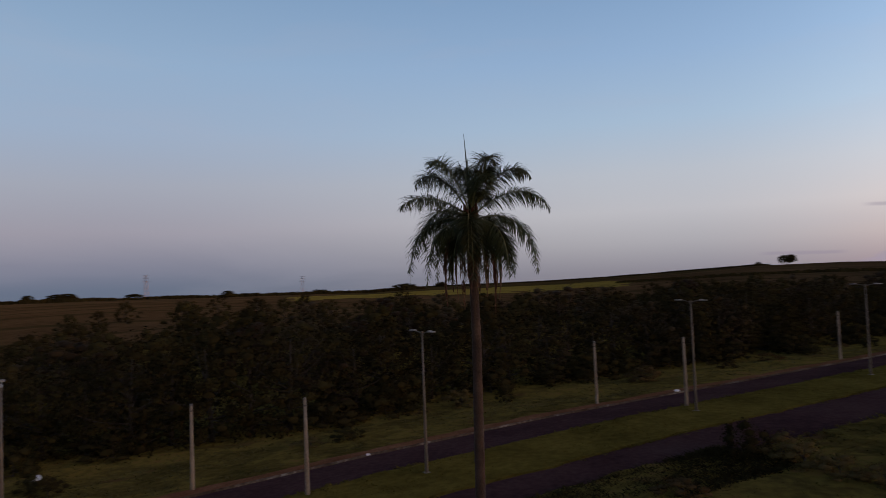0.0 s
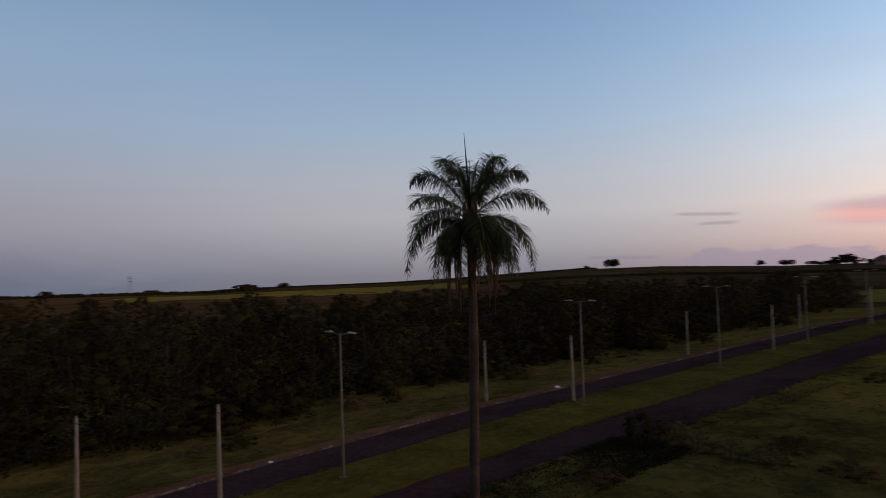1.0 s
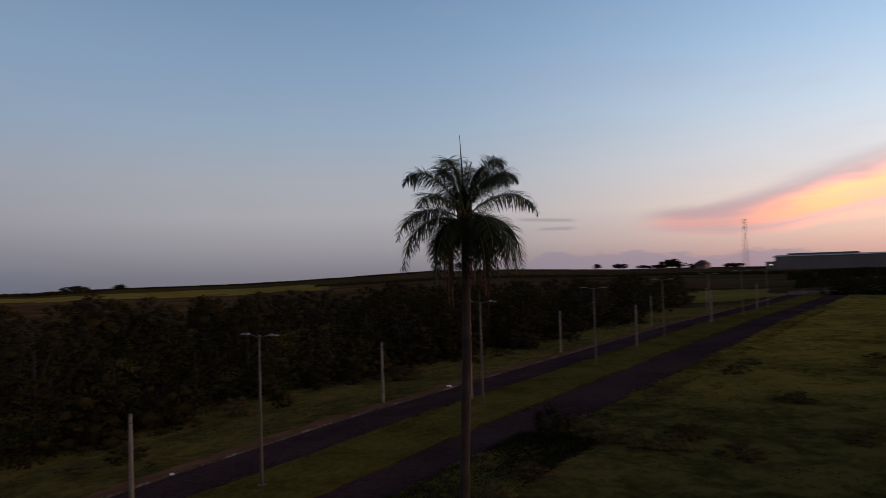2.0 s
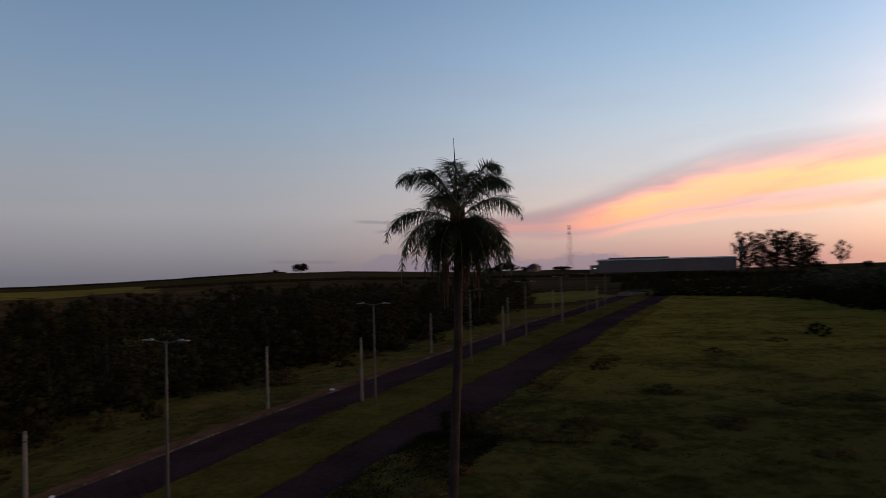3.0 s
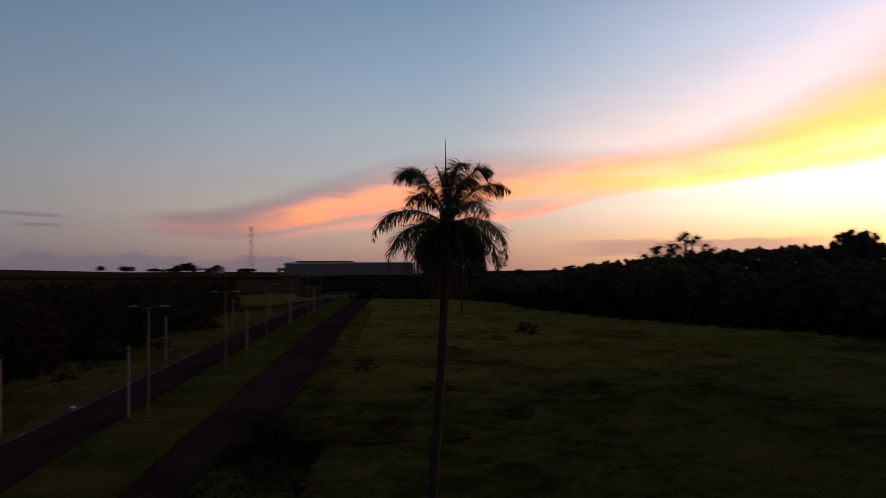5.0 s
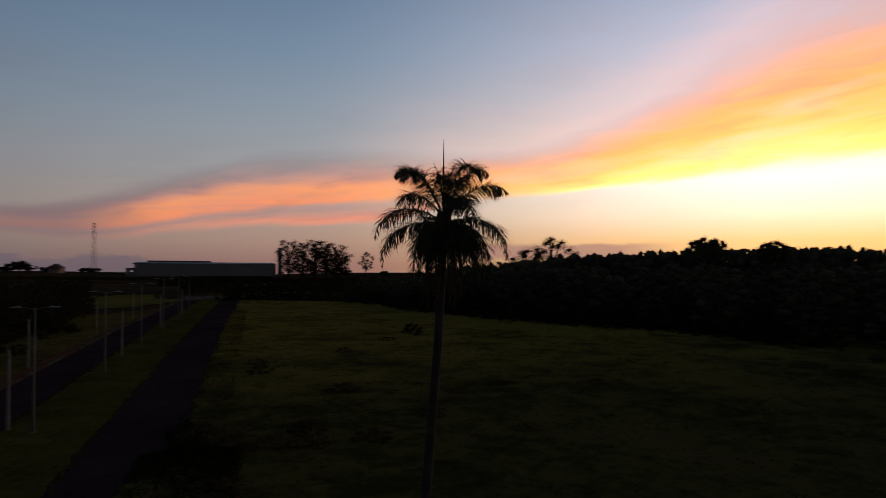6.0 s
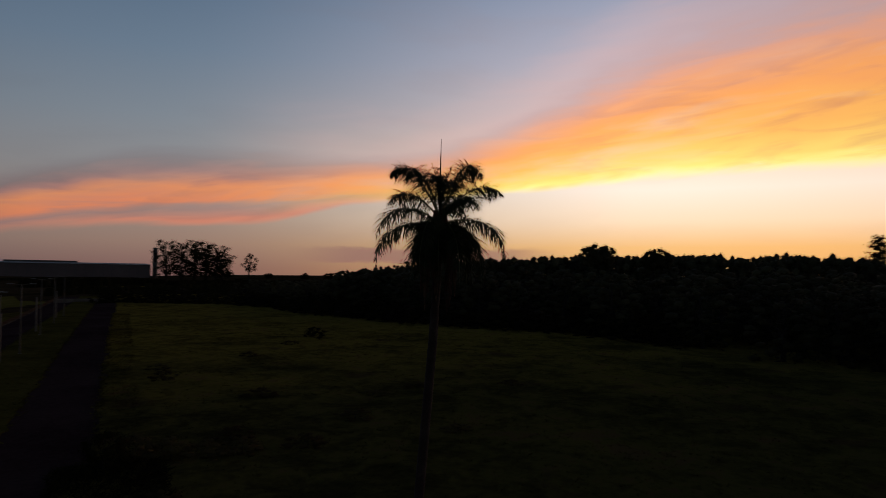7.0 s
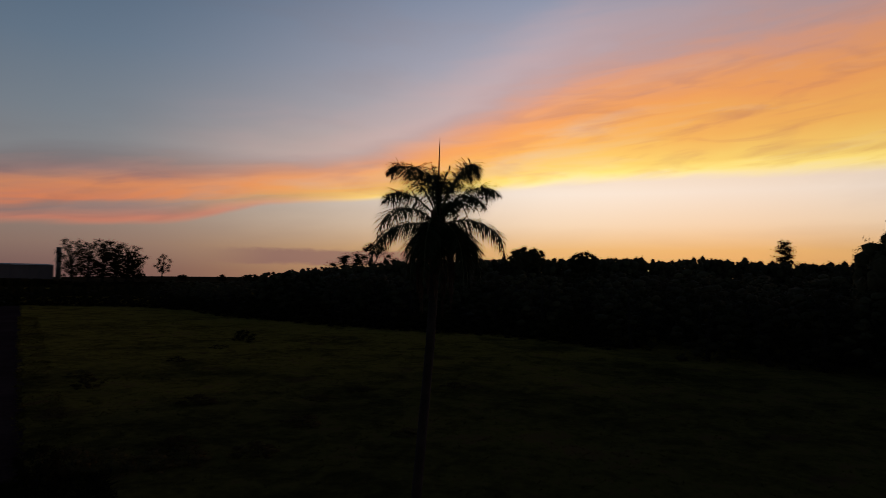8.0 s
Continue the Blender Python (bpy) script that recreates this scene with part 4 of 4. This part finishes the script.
def hedge(name, label, azs, r, height, rough, seed, mat):
    """A far belt of crop or scrub with an uneven top, as one sheet of clumps."""
    rng = random.Random(seed)
    sh = Shape()
    a0, a1 = azs
    n = int(abs(a1 - a0) * r * math.pi / 180 / 2.2)
    for k in range(n):
        for row in range(3):
            az = radians(a0 + (a1 - a0) * (k + rng.random()) / n)
            rr = r + row * 5 + rng.uniform(-2, 2)
            x, y = rr * math.sin(az), rr * math.cos(az)
            z = land(x, y)
            h = height * (1 + rough * noise.noise((x * 0.02, y * 0.02, seed)) + 0.5 * rough * rng.uniform(-1, 1))
            side = Vector((math.cos(az), -math.sin(az), 0)) * rng.uniform(1.2, 2.4)
            deep = Vector((math.sin(az), math.cos(az), 0)) * rng.uniform(0.8, 1.6)
            p = Vector((x, y, z - 0.4))
            b = len(sh.v)
            sh.v += [p - side, p - deep, p + side, p + deep]
            up = Vector((rng.uniform(-0.5, 0.5), rng.uniform(-0.5, 0.5), h + 0.4))
            sh.v += [v * 1.0 + up + (p - v) * 0.35 for v in sh.v[b:b + 4]]
            for j in range(4):
                sh.f.append((b + j, b + (j + 1) % 4, b + 4 + (j + 1) % 4, b + 4 + j))
            sh.f.append((b + 4, b + 5, b + 6, b + 7))
    return tagged(new(name, sh.mesh(name, mat)), label, "vegetation", kind="stuff")


hedge("cane_field", "dark belt of tall sugar cane along the hill's crest", (-13, 19), 1090, 2.2, 0.25, 1, M_LEAF)
hedge("hedgerow", "dark scrub line at the foot of the hill", (-40, -8), 700, 2.4, 0.6, 2, M_LEAF)
hedge("hedgerow", "dark scrub along a field boundary", (8, 50), 560, 1.6, 0.6, 3, M_LEAF)
hedge("hedgerow", "dark scrub before the warehouse", (46, 72), 420, 3.2, 0.6, 4, M_LEAF)
hedge("hedgerow", "low dark scrub across the end of the road", (47, 66), 300, 3.5, 0.6, 5, M_LEAF)


# ---- far buildings and masts ----
def warehouse():
    a, b = Vector((463, 480, 0)), Vector((559, 389, 0))
    along = (b - a).normalized()
    back = Vector((along.y, -along.x, 0))
    if back.dot(Vector((1, 1, 0))) < 0:
        back = -back
    length = (b - a).length
    z = 8.5
    m = Matrix((( along.x, back.x, 0, a.x), (along.y, back.y, 0, a.y), (0, 0, 1, z), (0, 0, 0, 1)))
    ob = tagged(new("warehouse"), "long low grey metal warehouse with a dark roof", "warehouse")
    ob.matrix_basis = m
    part("wall", Shape().box((8, 0, -3), (length, 60, 12.6)).mesh("wall", M_SHED), ob)
    sh = Shape()
    sh.v += [Vector(p) for p in ((6, -1, 12.6), (length + 1, -1, 12.6), (length + 1, 61, 12.6), (6, 61, 12.6), (8, 14, 14.0), (length - 1, 14, 14.0), (length - 1, 60, 14.0), (8, 60, 14.0))]
    sh.f += [(0, 1, 5, 4), (1, 2, 6, 5), (2, 3, 7, 6), (3, 0, 4, 7), (4, 5, 6, 7), (3, 2, 1, 0)]
    roof = part("roof", sh.mesh("roof", M_ROOF), ob)
    part("roof_vent", Shape().box((18, 16, 14.0), (74, 22, 15.4)).mesh("roof_vent", M_ROOF), roof)
    part("annex", Shape().box((0, 4, -3), (8, 30, 8.5)).mesh("annex", M_SHED), ob)
    for k in range(16):
        x = 12 + k * (length - 16) / 16
        part("cladding_rib", Shape().box((x, -0.25, 0), (x + 0.5, -0.003, 12.5)).mesh("cladding_rib", M_ROOF), ob)
    part("wall_lamp", Shape().box((3.5, 3.6, 5.2), (5.2, 3.99, 6.0)).mesh("wall_lamp", M_LIT), ob, "lit floodlight")


warehouse()


def chimney():
    x, y = 560.5, 385.5
    z = land(x, y)
    ob = tagged(new("tank_tower"), "tall slim concrete tower beside the warehouse", "tower")
    ob.matrix_basis = pose(x, y, z)
    part("shaft", Shape().tube([(0, 0, -1), (0, 0, 36 - z)], [2.2, 2.1], 16).mesh("shaft", M_ROOF, True), ob)
    part("rim", Shape().tube([(0, 0, 36 - z), (0, 0, 37 - z)], [2.35, 2.35], 16).mesh("rim", M_ROOF), ob)


chimney()


def lattice_mast(name, label, x, y, top, wide, bays, arms=()):
    z = land(x, y)
    h = top - z
    ob = tagged(new(name), label, "mast")
    ob.matrix_basis = pose(x, y, z, rz=20)

    def half(t):
        return wide / 2 * (1 - 0.62 * t)
    corners = ((1, 1), (-1, 1), (-1, -1), (1, -1))
    for cx, cy in corners:
        part("leg", Shape().tube([(cx * half(0), cy * half(0), -0.5), (cx * half(1), cy * half(1), h)], [0.26, 0.18], 5).mesh("leg", M_RUST), ob)
    for k in range(bays):
        t0, t1 = k / bays, (k + 1) / bays
        for j in range(4):
            (ax, ay), (bx, by) = corners[j], corners[(j + 1) % 4]
            if (k + j) % 2:
                ax, ay, bx, by = bx, by, ax, ay
            part("brace", Shape().tube([(ax * half(t0), ay * half(t0), h * t0), (bx * half(t1), by * half(t1), h * t1)], [0.12, 0.12], 4).mesh("brace", M_RUST), ob)
    for f, reach in arms:
        part("crossarm", Shape().tube([(-reach, 0, h * f), (0, 0, h * f + 0.8), (reach, 0, h * f)], [0.12, 0.35, 0.12], 4).mesh("crossarm", M_STEEL), ob)
    return ob


mast = lattice_mast("radio_mast", "red and white lattice radio mast on the skyline", 1003, 1106, 108.5, 8.5, 9)
for zz in (0.82, 0.93, 0.985):
    h = 108.5 - land(1003, 1106)
    part("antenna", Shape().tube([(2.4, 0, h * zz - 1.6), (2.4, 0, h * zz + 1.6)], [0.8, 0.8], 8).mesh("antenna", M_WHITE), mast)
    part("antenna", Shape().tube([(-2.4, 0.8, h * zz - 1.6), (-2.4, 0.8, h * zz + 1.6)], [0.8, 0.8], 8).mesh("antenna", M_WHITE), mast)
lattice_mast("power_pylon", "faint far power pylon with cross arms", -727, 1289, 48, 7, 6, ((0.72, 7), (0.86, 6), (0.98, 4.5)))
lattice_mast("power_pylon", "faint far power pylon with cross arms", -450, 1408, 36, 6, 6, ((0.72, 6), (0.86, 5), (0.98, 4)))


def house():
    x, y = 478, 582
    z = land(x, y)
    ob = tagged(new("house"), "small far farm house with a pitched tiled roof", "house")
    ob.matrix_basis = pose(x, y, z, rz=40)
    top = 17.6 - z
    part("wall", Shape().box((-13, -5, -1), (13, 5, top)).mesh("wall", M_PLASTER), ob)
    sh = Shape()
    sh.v += [Vector(p) for p in ((-14, -6, top), (14, -6, top), (14, 6, top), (-14, 6, top), (-9.5, 0, top + 3.6), (9.5, 0, top + 3.6))]
    sh.f += [(0, 1, 5, 4), (1, 2, 5), (2, 3, 4, 5), (3, 0, 4), (3, 2, 1, 0)]
    part("roof", sh.mesh("roof", M_TILE), ob)
    for side in (-1, 1):
        x0, x1 = sorted((side * 13.01, side * 19))
        part("wing", Shape().box((x0, -4, -1), (x1, 4, top - 2.2)).mesh("wing", M_PLASTER), ob)
        sh = Shape()
        sh.v += [Vector(p) for p in ((x0, -4.8, top - 2.2), (x1 + 0.6, -4.8, top - 2.2), (x1 + 0.6, 4.8, top - 2.2), (x0, 4.8, top - 2.2), (x0, 0, top - 0.2), (x1, 0, top - 0.6))]
        sh.f += [(0, 1, 5, 4), (1, 2, 5), (2, 3, 4, 5), (3, 0, 4), (3, 2, 1, 0)]
        part("wing_roof", sh.mesh("wing_roof", M_TILE), ob)


house()


def barrier():
    """Pale low wall across the road's far end."""
    x, y = 178, 156
    ob = tagged(new("concrete_barrier"), "low pale concrete barrier beyond the end of the road", "barrier")
    ob.matrix_basis = pose(x, y, land(x, y), rz=-44)
    for k in range(5):
        part("barrier_block", Shape().box((-7.6 + k * 3.1, -0.3, -0.3), (-4.6 + k * 3.1, 0.3, 0.95)).mesh("barrier_block", M_CONCRETE), ob)


barrier()


# ---- bushes, litter and grass ----
def bush(s, d, tall, wide, kind, label):
    x, y, z = place(s, d)
    tree_thing("bush", BUSH_KINDS[kind], pose(x, y, z - 0.1, rz=37 * s) @ Matrix.Diagonal((wide / 5.2, wide / 5.2, tall / 3.0, 1)), label, "bush", "bushes in the rough grass")


rng = random.Random(11)
for s, d, tall, wide, kind in [(25.8, 10.4, 2.3, 3.6, 0), (27.4, 8.6, 1.7, 3.4, 1), (26.4, 6.6, 1.6, 3.6, 1), (26.2, 4.4, 1.3, 3.6, 1), (26.6, 2.2, 1.2, 3.4, 1), (30.5, 2.4, 1.0, 3.2, 1), (26.8, -2.2, 1.0, 3.4, 1),
                               (17.5, 7.6, 1.0, 3.4, 1), (13.0, 7.4, 0.9, 3.0, 1), (95.4, -19.8, 1.9, 4.6, 0), (34, -7.8, 0.9, 3.4, 1), (45.5, -2.4, 1.0, 3.8, 1), (59, 5.6, 1.0, 3.2, 1), (66, 5.5, 0.8, 3.0, 1), (75, -6, 0.7, 2.6, 1),
                               (87, -14, 0.7, 3.0, 1), (43.4, -12.5, 0.6, 2.8, 1), (46.5, -18.5, 0.6, 2.8, 1), (27.7, -14, 0.6, 2.6, 1), (44, -28, 0.7, 3.0, 1)]:
    bush(s, d, tall, wide, kind, "dry brown shrub in the pasture" if kind == 1 else "dense dark green bush beside the road")
for k in range(34):
    s = rng.uniform(-70, 130)
    bush(s, 50 + 3 * noise.noise((s * 0.06, 0, 7)) - 4 * ramp01(s, 40, 100) + rng.uniform(-2, 2), rng.uniform(2.4, 4.2), rng.uniform(5, 8), rng.choice((0, 2)), "tall dark scrub at the foot of the woods")
for k in range(22):
    s, d = rng.uniform(-30, 130), rng.uniform(38, 48)
    bush(s, d, rng.uniform(0.8, 2.2), rng.uniform(2.0, 4.5), rng.randrange(3), "low scrubby bush on the grass verge before the woods")


def crumpled(name, label, x, y, z, size, mat, seed):
    r = random.Random(seed)
    bm = bmesh.new()
    bmesh.ops.create_icosphere(bm, subdivisions=2, radius=size)
    for v in bm.verts:
        v.co *= 1 + 0.35 * noise.noise(v.co * 6 / size * 0.4 + Vector((seed, 0, 0))) + r.uniform(-0.06, 0.06)
        v.co.z = max(-size * 0.3, v.co.z * 0.5)
    me = bpy.data.meshes.new(name)
    bm.to_mesh(me)
    bm.free()
    me.materials.append(mat)
    ob = tagged(new(name, me), label, "litter")
    ob.matrix_basis = pose(x, y, z + size * 0.3, rz=seed * 40) @ Matrix.Diagonal((1.0 if size < 0.45 else 1.9, 1.0 if size < 0.45 else 0.6, 1.0, 1.0))


for k, (s, d, size) in enumerate(((43.0, 31.0, 0.26), (9.3, 30.3, 0.16), (-12.2, 47.8, 0.5))):
    x, y, z = place(s, d)
    crumpled("litter_bag", "crumpled white plastic bag lying at the kerb" if k < 2 else "pale scrap of sheeting lying in the grass", x, y, z + 0.03, size, M_WHITE, k + 1)


def tufts(name, label, region, count, seed, tall, mat):
    r = random.Random(seed)
    sh = Shape()
    made = 0
    while made < count:
        s, d = r.uniform(region[0], region[1]), r.uniform(region[2], region[3])
        if noise.noise((s * 0.09, d * 0.09, seed)) < r.uniform(-0.5, 0.35):
            continue
        made += 1
        x, y = xy(s, d)
        z = rough_land(x, y) - 0.05
        h = tall * r.uniform(0.5, 1.3)
        for _ in range(5):
            a = r.uniform(0, 6.283)
            w = Vector((math.cos(a), math.sin(a), 0)) * r.uniform(0.05, 0.12)
            tip = Vector((r.uniform(-1.2, 1.2) * h, r.uniform(-1.2, 1.2) * h, h * r.uniform(0.2, 0.6)))
            p = Vector((x + r.uniform(-0.25, 0.25), y + r.uniform(-0.25, 0.25), z))
            b = len(sh.v)
            sh.v += [p - w, p + w, p + tip]
            sh.f.append((b, b + 1, b + 2))
    tagged(new(name, sh.mesh(name, mat)), label, "grass", kind="stuff")


tufts("grass_tufts", "rough tussocky pasture grass", (-5, 140, -62, 9.6), 14000, 1, 0.3, M_GRASS)
tufts("verge_grass", "long grass on the verge before the woods", (-45, 140, 33, 58), 8000, 2, 0.35, M_TUFT)
tufts("median_grass", "short grass on the median", (-30, 130, 16.9, 24.2), 6000, 3, 0.28, M_MEDIAN)
tufts("edge_grass", "grass growing over the carriageway's edge", (-30, 170, 8.0, 11.4), 4500, 4, 0.4, M_GRASS)
tufts("roadside_weeds", "tall dark weeds at the edge of the near carriageway", (7, 27, 7.0, 13.0), 2600, 6, 0.42, M_LEAF)
